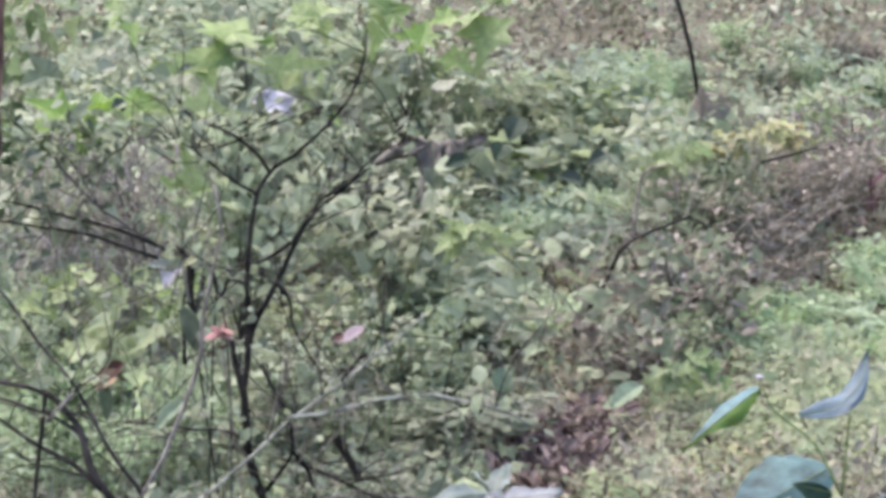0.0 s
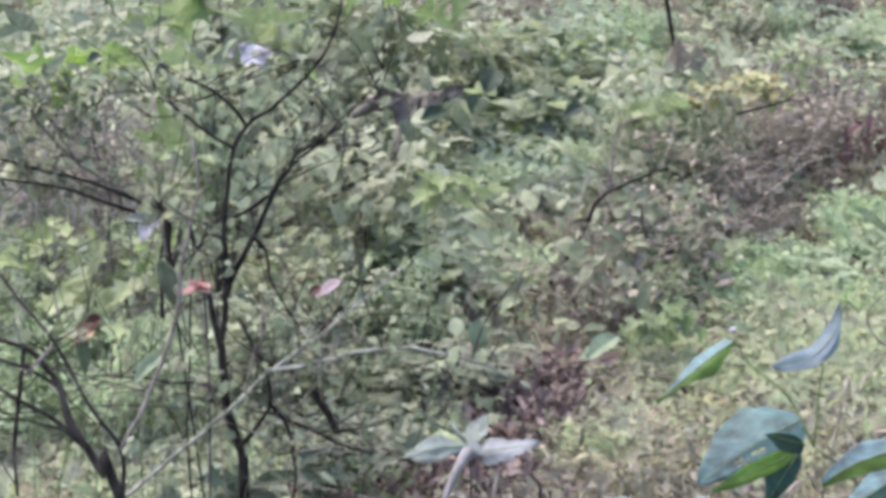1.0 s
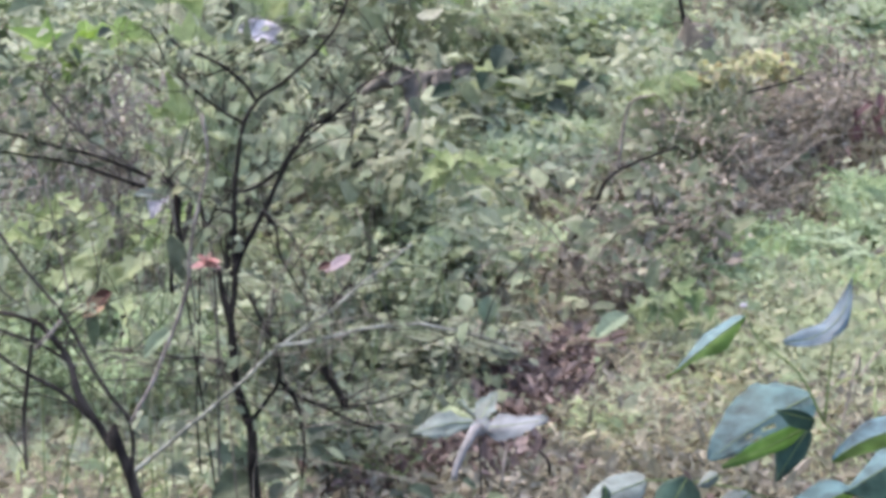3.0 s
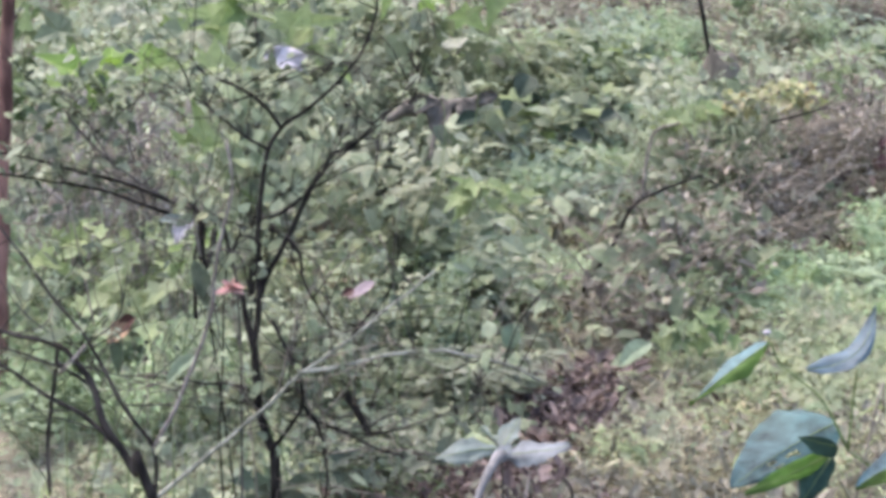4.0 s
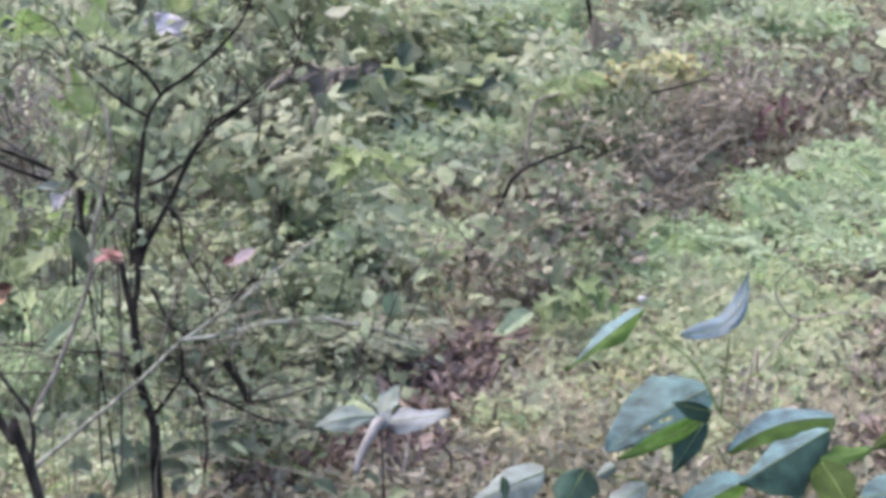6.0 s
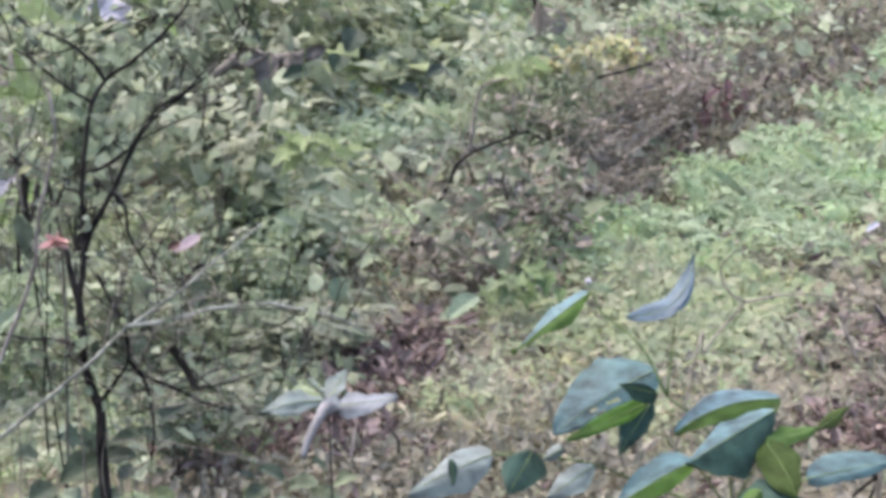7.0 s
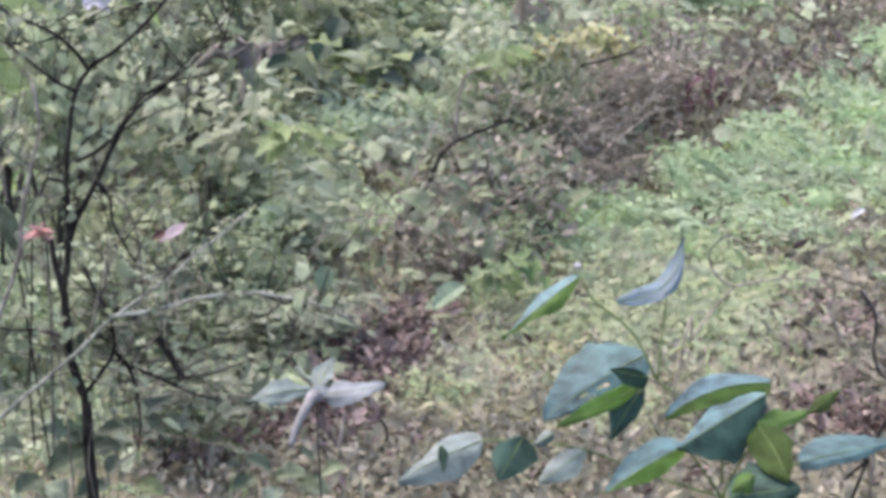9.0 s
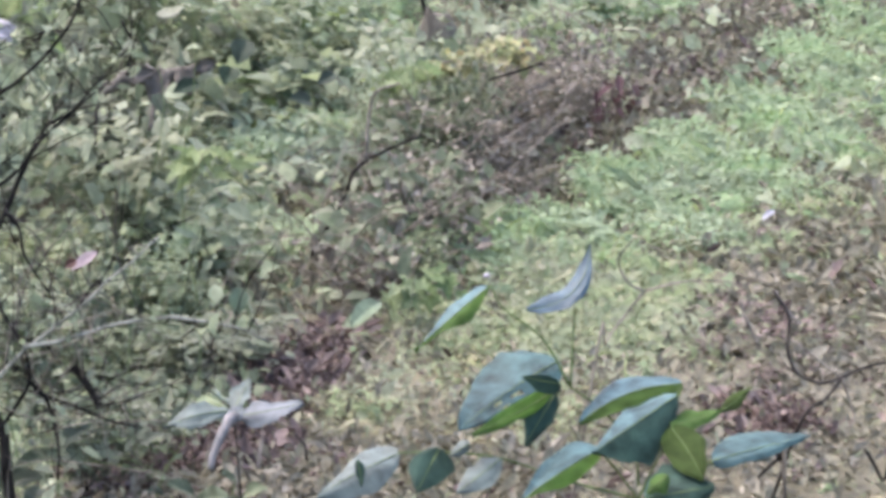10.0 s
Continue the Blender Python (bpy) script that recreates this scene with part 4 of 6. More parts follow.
def thicket():
    pale = leafy_bush(81, "herb", "leafy bush with pale yellow-green leaves", (0.065, 0.125), 480)
    dull = leafy_bush(82, "ivy", "leafy bush with dull grey-green leaves", (0.06, 0.12), 620)
    soft = leafy_bush(83, "soft", "leafy bush with large pale green leaves", (0.09, 0.16), 300)
    deep = leafy_bush(84, "deep", "low leafy bush with dark green leaves", (0.06, 0.11), 400)
    fresh = leafy_bush(92, "bush_green", "leafy bush with fresh mid-green leaves", (0.06, 0.12), 420, 110)
    vine = leafy_bush(91, "vine_leaf", "low bush overgrown with dull olive-green vine leaves", (0.06, 0.12), 360, 60)
    firsts = set()
    dead = leafy_bush(85, "brush_leaf", "dead bush with withered brown leaves and bare twigs", (0.045, 0.09), 380, stems=12, bark="dead_twig", name="dead_bush")
    left = (
            (pale, -2.5, 8.9, 1.3, 1.1), (pale, -1.0, 9.0, 1.25, 0.9), (dull, -0.4, 9.2, 0.85, 0.9),
            (pale, -0.7, 7.7, 0.4, 0.6), (deep, -0.38, 6.5, 0.3, 0.5),
            (dull, -0.1, 9.0, 0.35, 0.7), (vine, 0.0, 7.6, 0.3, 0.8), (vine, -0.55, 10.4, 1.2, 1.1),
            (vine, -1.2, 10.6, 1.7, 1.3), (fresh, -2.8, 10.8, 2.0, 1.6), (vine, -0.35, 12.2, 1.3, 1.2),
            (dull, 0.2, 13.4, 0.7, 1.0), (soft, -0.9, 14.6, 0.8, 1.2),
            (dead, -1.47, 8.70, 1.20, 0.55), (dead, -1.75, 8.60, 1.12, 0.45))
    slope = (
            (dead, 0.90, 9.4, 0.45, 0.5), (dead, 1.08, 10.0, 0.5, 0.5), (dead, 1.3, 10.9, 0.6, 0.75), (vine, 1.15, 10.9, 0.55, 0.5),
            (dead, 1.85, 12.0, 0.5, 0.7), (dead, 0.72, 8.7, 0.28, 0.4), (vine, 1.35, 11.6, 0.7, 0.6), (vine, 1.12, 10.3, 0.55, 0.45), (vine, 1.0, 9.7, 0.45, 0.35), (dead, 2.3, 12.4, 0.45, 0.7),
            (vine, 1.27, 10.75, 0.65, 0.42), (vine, 1.36, 11.2, 0.7, 0.4), (fresh, 0.94, 8.71, 0.34, 0.3), (dead, 1.48, 16.75, 0.50, 0.30), (dead, 2.78, 15.85, 0.35, 0.35), (dead, 1.76, 12.79, 0.40, 0.30))
    for bush, x, y, h, w in left + slope:
        z = float(ground_z(x, y))
        m = Matrix.Translation((x, y, z)) @ Matrix.Rotation(x * 9.1 + y, 4, "Z") @ Matrix.Diagonal((w, w, h, 1))
        if bush.name in firsts:
            copy_thing(bush, m)
        else:
            firsts.add(bush.name)
            pending.append((bush, m))
    for bush, m in pending:
        bush.matrix_basis = m


pending = []
thicket()


def coarse_weeds():
    """Large-leaved weeds scattered over the foot of the slope."""
    r = np.random.default_rng(97)
    first = leafy_bush(96, "coarse", "low weed with a few large grey-green leaves", (0.14, 0.27), 60, 16, 5, "green_stem", "coarse_weed")
    at = [(-0.43, 14.21), (-0.11, 13.91), (0.17, 13.50), (0.38, 12.67), (0.59, 13.21), (0.03, 12.48), (0.27, 12.00), (-0.47, 12.55), (-0.15, 11.49), (-0.58, 11.50), (0.68, 14.32), (-0.34, 10.61)]
    for k, (x, y) in enumerate(at):
        w = r.uniform(0.42, 0.62)
        m = Matrix.Translation((x, y, float(ground_z(x, y)))) @ Matrix.Rotation(r.uniform(0, 6.28), 4, "Z") @ Matrix.Diagonal((w, w, w * r.uniform(0.7, 1.0), 1))
        if k:
            copy_thing(first, m)
        else:
            begin = m
    first.matrix_basis = begin


coarse_weeds()


def weed_clumps():
    """Low rounded clumps of weeds and seedlings that break up the slope."""
    kinds = (("fern", "low clump of light green weeds", (0.05, 0.10), 420), ("herb", "low clump of pale yellow-green weeds", (0.06, 0.12), 300),
             ("ivy", "low clump of grey-green broad-leaved weeds", (0.08, 0.17), 220), ("litter", "clump of withered tan-brown weeds", (0.04, 0.09), 340),
             ("red_litter", "clump of dark reddish-brown withered weeds", (0.05, 0.10), 340))
    made = [leafy_bush(86 + k, mat, label, size, n, 30, 6, "green_stem", "weed_clump") for k, (mat, label, size, n) in enumerate(kinds)]
    light_green = (
        ((0.55, 11.85), 0.5, 0.3),
        ((0.28, 11.26), 0.4, 0.3),
        ((1.00, 14.96), 0.45, 0.3),
        ((2.83, 14.98), 0.5, 0.35),
        ((0.71, 11.80), 0.4, 0.28),
        ((-1.54, 7.69), 0.5, 0.4),
        ((-1.83, 8.26), 0.5, 0.5),
        ((-1.12, 7.63), 0.4, 0.35),
        ((-1.94, 9.04), 0.5, 0.5),
        ((-1.44, 8.96), 0.45, 0.45),
        ((1.34, 15.18), 0.4, 0.35),
        ((2.38, 15.18), 0.45, 0.35),
        ((1.88, 16.04), 0.5, 0.4),
        ((0.33, 14.86), 0.4, 0.35),
        ((0.76, 13.13), 0.4, 0.3),
        ((-1.86, 8.59), 0.45, 0.35),
        ((-1.48, 8.06), 0.45, 0.3),
        ((-1.15, 7.60), 0.4, 0.25),
        ((-1.67, 7.44), 0.4, 0.25),
    )
    yellow_green = (
        ((-1.42, 8.19), 0.45, 0.4),
        ((-1.60, 8.74), 0.5, 0.5),
        ((-0.80, 8.39), 0.45, 0.4),
        ((0.57, 14.51), 0.4, 0.35),
        ((1.40, 13.01), 0.3, 0.25),
        ((2.40, 14.42), 0.4, 0.3),
        ((-1.59, 7.74), 0.4, 0.25),
        ((-1.39, 8.42), 0.4, 0.3),
        ((0.05, 11.78), 0.4, 0.25),
        ((0.50, 13.96), 0.4, 0.3),
        ((1.07, 13.42), 0.35, 0.3),
        ((-0.13, 15.22), 0.4, 0.35),
        ((2.30, 15.83), 0.5, 0.35),
        ((0.40, 13.13), 0.35, 0.25),
        ((1.05, 11.45), 0.32, 0.72),
        ((0.90, 11.40), 0.28, 0.62),
    )
    grey_green = (
        ((1.52, 14.08), 0.25, 0.2),
        ((0.92, 14.11), 0.45, 0.3),
        ((0.18, 13.80), 0.4, 0.3),
        ((1.36, 12.08), 0.35, 0.35),
        ((2.02, 15.25), 0.5, 0.4),
        ((1.17, 11.05), 0.35, 0.3),
        ((1.66, 13.43), 0.4, 0.3),
        ((1.40, 13.75), 0.3, 0.2),
        ((1.68, 13.80), 0.3, 0.22),
    )
    withered = (
        ((0.56, 15.81), 0.5, 0.3),
        ((1.51, 15.82), 0.5, 0.3),
        ((2.71, 15.99), 0.5, 0.4),
        ((0.17, 15.09), 0.4, 0.25),
    )
    dark_brown = (
        ((2.70, 15.70), 0.30, 0.25),
        ((2.92, 16.00), 0.28, 0.25),
        ((2.19, 8.17), 0.35, 0.12),
        ((2.29, 7.83), 0.35, 0.12),
        ((1.98, 7.66), 0.30, 0.10),
        ((2.09, 7.31), 0.32, 0.10),
    )
    spots_of = tuple((k, at, w, h) for k, kind in enumerate((light_green, yellow_green, grey_green, withered, dark_brown)) for at, w, h in kind)
    for k, (x, y, z), w in (
            (0, (-1.506, 6.975, 0.60), 0.4), (0, (-1.514, 7.628, 0.70), 0.4), (3, (-1.526, 9.197, 1.259), 0.45), (3, (-1.707, 8.354, 1.081), 0.4), (0, (-1.132, 7.132, 0.68), 0.45),
            (1, (-0.976, 7.339, 0.934), 0.4), (0, (-1.330, 7.224, 0.66), 0.4), (1, (-1.678, 7.667, 1.213), 0.4), (0, (-1.518, 7.340, 0.7), 0.4),
            (2, (1.422, 11.408, 1.263), 0.3), (2, (1.172, 11.395, 1.226), 0.3), (2, (-0.310, 8.361, 0.873), 0.4), (2, (-0.503, 8.160, 0.922), 0.4), (1, (-0.147, 8.362, 0.854), 0.35)):
        spots_of += ((k, (x, y), w, min(0.7 if y < 8.3 else 1.2, z - float(ground_z(x, y)))),)
    seen = set()
    for k, (x, y), w, h in spots_of:
        m = Matrix.Translation((x, y, float(ground_z(x, y)))) @ Matrix.Rotation(x * 7.3 + y, 4, "Z") @ Matrix.Diagonal((w, w, h, 1))
        if k in seen:
            copy_thing(made[k], m)
        else:
            seen.add(k)
            firsts.append((made[k], m))
    for clump, m in firsts:
        clump.matrix_basis = m


firsts = []
weed_clumps()


# ---- saplings with lobed leaves ----
def lobed_leaf_mesh(seed, size, material, wobble=0.06):
    r = np.random.default_rng(seed)
    v = strew(LOBED, np.zeros((1, 3)), np.array([size]), np.eye(3)[None], r, wobble)[0]
    me = bpy.data.meshes.new("leaf")
    me.from_pydata(v.tolist(), [], LOBED[1])
    me.materials.append(M[material])
    return me


def sapling(tips, seed, label, size=0.12, per=6, material="maple", spread=0.1, name="sapling", group=""):
    """A thin upright stem with a side shoot to each tip, and a tuft of lobed leaves there."""
    r = np.random.default_rng(seed)
    mid = Vector(tips[0])
    for t in tips[1:]:
        mid = mid + Vector(t)
    mid /= len(tips)
    base = foot(mid, (0.2 * math.sin(seed * 1.7), 0.25))
    s = thing(name, base, label, "sapling", group)
    top = max(t[2] for t in tips)
    axis = [Vector(base)] + [Vector((base[0] + r.normal(0.02, 0.05), base[1] + 0.02, base[2] + (top - base[2]) * u)) for u in (0.25, 0.5, 0.75)] + [Vector((mid[0], mid[1] + 0.1, top - 0.05))]
    _, line = stem("stem", axis, 0.0024, 0.0012, "green_stem", s)
    meshes = [lobed_leaf_mesh(seed * 10 + k, size, material) for k in range(3)]
    for t in tips:
        t = Vector(t)
        from_p = min(line, key=lambda q: abs(q.z - (t.z - 0.12)))
        bm = bmesh.new()
        tube(bm, [from_p, from_p.lerp(t, 0.5) + Vector((0, 0, 0.02)), t], 0.002, 0.001, 5, 0.0, 3)
        part("shoot", bm, "green_stem", s)
        rots = turned(per, -0.1, 0.35, r, 0.7)
        for k in range(per):
            ob = new("leaf", meshes[r.integers(3)])
            q = t + Vector((r.normal(0, spread), r.normal(0, spread * 0.7), r.normal(0, spread * 0.35)))
            ob.matrix_basis = Matrix.Translation(q) @ Matrix(rots[k].tolist()).to_4x4() @ Matrix.Scale(r.uniform(0.7, 1.2), 4)
            place_under(ob, s)
    return s


GREEN = "young tree with bright green lobed leaves"
sapling([(-1.099, 5.634, 1.781), (-1.004, 5.656, 1.793), (-0.908, 5.677, 1.812), (-0.826, 5.691, 1.804)], 51, GREEN, per=4, spread=0.045, group="saplings")
sapling([(-0.942, 5.783, 2.060), (-0.912, 5.788, 2.030)], 52, GREEN, per=2, spread=0.03, group="saplings")
sapling([(-0.721, 6.022, 1.970), (-0.625, 6.036, 1.983), (-0.800, 6.008, 1.933)], 54, GREEN, per=3, spread=0.05, group="saplings")
sapling([(-0.486, 5.749, 1.945), (-0.470, 5.748, 1.891)], 55, GREEN, per=3, spread=0.04, group="saplings")
sapling([(-0.444, 6.260, 2.042), (-0.344, 6.269, 2.073), (-0.302, 6.273, 2.097)], 56, GREEN, per=3, spread=0.06, group="saplings")
sapling([(-0.653, 5.147, 1.649), (-0.585, 5.157, 1.642), (-0.625, 5.145, 1.591)], 53, GREEN, size=0.11, per=2, spread=0.04, group="saplings")
sapling([(-0.142, 6.681, 2.002), (-0.035, 6.686, 2.075), (0.144, 6.689, 2.088)], 50, GREEN, per=3, spread=0.06, group="saplings")
sapling([(-0.029, 7.606, 1.248), (0.028, 7.610, 1.274), (0.092, 7.607, 1.241), (0.018, 7.600, 1.197)], 57, "low weed with yellow-green lobed leaves", size=0.10, per=4, spread=0.04, material="lime", name="weed")
sapling([(0.917, 11.303, 1.190), (1.040, 11.296, 1.216), (1.131, 11.291, 1.259)], 49, "low weed with yellow-green leaves at the end of a vine", size=0.11, per=5, spread=0.06, material="lime", name="weed")
sapling([(-0.967, 5.488, 1.359), (-0.881, 5.507, 1.367), (-0.814, 5.514, 1.330), (-0.914, 5.483, 1.263), (-0.818, 5.496, 1.233), (-0.751, 5.514, 1.263), (-0.940, 5.463, 1.182), (-0.838, 5.477, 1.152)], 58, "young tree with broad pale yellow-green leaves", size=0.12, material="pale_green", per=5, spread=0.05, group="saplings")
sapling([(-0.644, 5.698, 0.743), (-0.578, 5.685, 0.650), (-0.720, 5.680, 0.647), (-1.052, 5.667, 0.624)], 59, "young tree with dull green lobed leaves", size=0.09, material="ivy", per=3, group="saplings")
sapling([(-0.405, 5.698, 0.701), (-0.293, 5.694, 0.657), (-0.215, 5.704, 0.706), (-0.107, 5.722, 0.802), (-0.483, 5.688, 0.652)], 60, "young tree with dark green lobed leaves", size=0.10, material="deep", per=4, group="saplings")


sapling([(-0.655, 4.905, 1.422), (-0.687, 4.893, 1.383), (-0.630, 4.916, 1.461)], 47, GREEN, size=0.085, per=2, spread=0.03, group="saplings")
sapling([(-1.065, 5.272, 1.341), (-1.025, 5.291, 1.397)], 48, GREEN, size=0.08, per=2, spread=0.03, group="saplings")


sapling([(0.837, 8.193, 0.659), (0.917, 8.177, 0.617), (0.793, 8.188, 0.612), (0.950, 8.185, 0.675)], 46, "low weed with olive-green leaves at the edge of the grass", size=0.09, per=5, spread=0.05, material="bush_green", name="weed")


# ---- low broad-leaved weeds by the shrubs' feet ----
def broad_weed(leaves, label, seed, shift):
    """A few broad leaves on thin stalks that rise from one root."""
    mid = sum((Vector(a) for a, _, _, _ in leaves), Vector()) / len(leaves)
    base = foot(mid, shift)
    t = thing("broad_leaved_weed", base, label, "weed")
    for k, (a, b, width, mat) in enumerate(leaves):
        leaf("leaf", a, b, width, (0.15 * math.sin(3 * k), -0.6, 0.75), mat, t, seed=seed + k, wave=0.15, heart=0.4)
        p, q = Vector(base), Vector(a)
        stem("stalk", [p, p.lerp(q, 0.5) + Vector((0.02 * math.sin(5 * k), 0.03, 0.05)), q], 0.0022, 0.0014, "green_stem", t, sides=5)


broad_weed((
        ((-0.375, 4.565, 0.911), (-0.459, 4.495, 0.890), 0.079, "vine_leaf"),
        ((-0.375, 4.567, 0.918), (-0.304, 4.530, 0.943), 0.051, "deep"),
        ((-0.390, 4.568, 0.928), (-0.409, 4.525, 0.968), 0.038, "shrub"),
        ((-0.267, 4.595, 0.974), (-0.359, 4.531, 0.967), 0.043, "vine_leaf"),
        ((-0.367, 4.580, 0.960), (-0.372, 4.541, 1.009), 0.033, "soft"),
        ((-0.482, 4.536, 0.862), (-0.522, 4.475, 0.852), 0.059, "coarse"),
        ((-0.458, 4.535, 0.847), (-0.415, 4.486, 0.840), 0.056, "mint"),
        ((-0.343, 4.550, 0.849), (-0.391, 4.490, 0.844), 0.056, "vine_leaf"),
        ((-0.263, 4.556, 0.843), (-0.209, 4.508, 0.840), 0.046, "coarse"),
        ((-0.520, 4.549, 0.922), (-0.561, 4.497, 0.949), 0.051, "herb"),
        ((-0.308, 4.569, 0.899), (-0.332, 4.510, 0.887), 0.043, "deep"),
), "low weed with broad dull grey-green leaves", 160, (0.02, 0.2))
broad_weed((
        ((0.020, 4.678, 0.844), (-0.030, 4.637, 0.886), 0.044, "vine_leaf"),
        ((0.033, 4.674, 0.828), (0.097, 4.631, 0.855), 0.052, "coarse"),
        ((-0.018, 4.672, 0.826), (-0.060, 4.615, 0.819), 0.052, "vine_leaf"),
        ((0.085, 4.670, 0.811), (0.149, 4.619, 0.815), 0.057, "coarse"),
        ((0.033, 4.666, 0.804), (0.023, 4.608, 0.786), 0.052, "mint"),
        ((0.136, 4.676, 0.833), (0.186, 4.634, 0.866), 0.042, "soft"),
        ((-0.044, 4.676, 0.844), (-0.074, 4.630, 0.869), 0.039, "deep"),
        ((0.116, 4.687, 0.869), (0.090, 4.644, 0.902), 0.034, "vine_leaf"),
), "low weed with pale grey-green leaves beside fallen leaves", 180, (0.0, 0.2))


# ---- the broad-leaved plant in front ----
def front_plant():
    top = (0.638, 2.659, 1.416)
    base = foot(top, (0.05, 0.1))
    p = thing("broadleaf_sapling", base, "young sapling with large blue-green drooping leaves", "sapling")
    stem("stem", [Vector(base), Vector(base).lerp(Vector(top), 0.5) + Vector((0.03, 0, 0)), Vector(top)], 0.008, 0.005, "green_stem", p)
    count = itertools.count(1)

    def big(a, b, low, high, bow, upper, lower, label="", hole=None):
        """A folded leaf from its stalk a to its tip b: one half reaches to low, the other to high, and its midrib bows."""
        ob = leaf("leaf", a, b, 0.1, (0, -0.17, 0.98), upper, p, label, under=lower, sag=0.0, seed=next(count), hole=hole, bow=bow, sides=(low, high))
        vein(ob, a, b, (0, -0.6, 0.8), 0.0, bow, 0.0007)

    def stalk(pts, r=0.0014):
        bm = bmesh.new()
        tube(bm, pts, r * 0.8, r * 1.3, 5, 0.0, 4)
        part("leaf_stalk", bm, "green_stem", p)

    big((0.453, 2.695, 1.688), (0.354, 2.640, 1.621), (0.004, -0.012, -0.009), (-0.004, 0.032, 0.005), (0.004, 0.001, 0.005), "broad", "broad_light")
    big((0.493, 2.644, 1.667), (0.585, 2.714, 1.736), (0.007, -0.012, -0.007), (-0.006, 0.022, 0.005), (0.018, -0.005, -0.018), "violet", "violet")
    big((0.543, 2.712, 1.586), (0.406, 2.621, 1.524), (0.016, -0.025, -0.020), (-0.016, 0.077, 0.020), (-0.003, 0.001, 0.003), "broad", "broad", hole=((0.45, -0.35, 0.06), (0.62, -0.25, 0.05), (0.6, -0.62, 0.05)), label="large holed blue-green leaf")
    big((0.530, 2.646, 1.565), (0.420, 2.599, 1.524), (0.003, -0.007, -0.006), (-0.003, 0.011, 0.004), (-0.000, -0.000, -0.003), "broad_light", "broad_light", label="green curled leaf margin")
    # Shadow in the large leaf's fold, added as a small dark blade.
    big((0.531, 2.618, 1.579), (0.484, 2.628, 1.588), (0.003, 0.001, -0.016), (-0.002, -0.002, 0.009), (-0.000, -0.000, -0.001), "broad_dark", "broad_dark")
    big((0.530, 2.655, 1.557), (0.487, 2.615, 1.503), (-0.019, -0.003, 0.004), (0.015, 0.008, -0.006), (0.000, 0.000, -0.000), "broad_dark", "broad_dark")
    big((0.702, 2.704, 1.553), (0.559, 2.641, 1.523), (0.006, -0.020, -0.023), (-0.004, 0.042, 0.006), (-0.005, 0.003, 0.011), "broad", "leaf_green")
    big((0.683, 2.645, 1.553), (0.561, 2.562, 1.506), (0.005, -0.018, -0.041), (-0.004, 0.052, 0.005), (0.000, 0.000, -0.000), "broad", "broad_dark")
    big((0.576, 2.590, 1.503), (0.468, 2.513, 1.465), (0.007, -0.013, -0.013), (-0.005, 0.042, 0.005), (0.000, 0.000, 0.003), "broad", "broad_light")
    big((0.669, 2.619, 1.522), (0.742, 2.657, 1.529), (0.000, -0.012, -0.009), (0.001, 0.021, 0.005), (-0.000, -0.000, -0.003), "broad_light", "broad_light")
    big((0.744, 2.666, 1.524), (0.795, 2.701, 1.547), (0.004, -0.002, -0.007), (-0.003, 0.011, 0.004), (0.000, 0.000, -0.000), "olive", "olive")
    big((0.669, 2.619, 1.519), (0.694, 2.546, 1.472), (-0.024, -0.005, -0.011), (0.022, 0.010, 0.011), (0.003, -0.000, 0.001), "olive", "olive")
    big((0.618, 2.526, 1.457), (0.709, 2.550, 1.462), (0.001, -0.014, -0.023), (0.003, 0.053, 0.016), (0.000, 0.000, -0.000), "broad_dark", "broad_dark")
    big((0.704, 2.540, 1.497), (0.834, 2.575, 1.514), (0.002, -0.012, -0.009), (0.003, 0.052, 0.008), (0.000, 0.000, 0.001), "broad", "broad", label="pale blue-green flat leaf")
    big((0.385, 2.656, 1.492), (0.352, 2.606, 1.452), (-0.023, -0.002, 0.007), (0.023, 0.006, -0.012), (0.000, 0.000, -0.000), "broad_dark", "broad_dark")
    big((0.333, 2.640, 1.492), (0.227, 2.536, 1.472), (0.008, -0.019, -0.019), (-0.004, 0.043, 0.008), (0.000, 0.000, 0.003), "pale", "pale", label="pale blue-green leaf with a dark tear")
    big((0.278, 2.565, 1.507), (0.281, 2.556, 1.477), (-0.005, 0.000, 0.000), (0.005, -0.000, -0.000), (0.001, -0.000, -0.000), "broad_dark", "broad_dark", label="dark tear")
    big((0.459, 2.625, 1.485), (0.396, 2.563, 1.462), (0.007, -0.013, -0.013), (-0.005, 0.032, 0.005), (0.000, 0.000, -0.000), "pale", "pale")
    big((0.422, 2.644, 1.500), (0.394, 2.624, 1.491), (0.003, -0.001, -0.006), (-0.001, 0.021, 0.004), (0.000, 0.000, -0.000), "pale", "pale")
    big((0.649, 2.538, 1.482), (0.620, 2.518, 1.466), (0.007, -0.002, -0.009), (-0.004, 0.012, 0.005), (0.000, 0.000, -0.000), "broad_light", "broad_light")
    stalk([(0.545, 2.711, 1.582), (0.556, 2.692, 1.557), (0.592, 2.690, 1.530), (0.634, 2.679, 1.480), (0.639, 2.664, 1.432)])
    stalk([(0.455, 2.695, 1.690), (0.471, 2.697, 1.660), (0.522, 2.702, 1.618), (0.556, 2.692, 1.557)])
    stalk([(0.557, 2.664, 1.664), (0.558, 2.686, 1.620), (0.556, 2.692, 1.557)])
    stalk([(0.694, 2.685, 1.554), (0.684, 2.674, 1.502), (0.653, 2.665, 1.446), (0.638, 2.659, 1.416)])
    stalk([(0.707, 2.550, 1.494), (0.689, 2.598, 1.464), (0.645, 2.658, 1.419)])
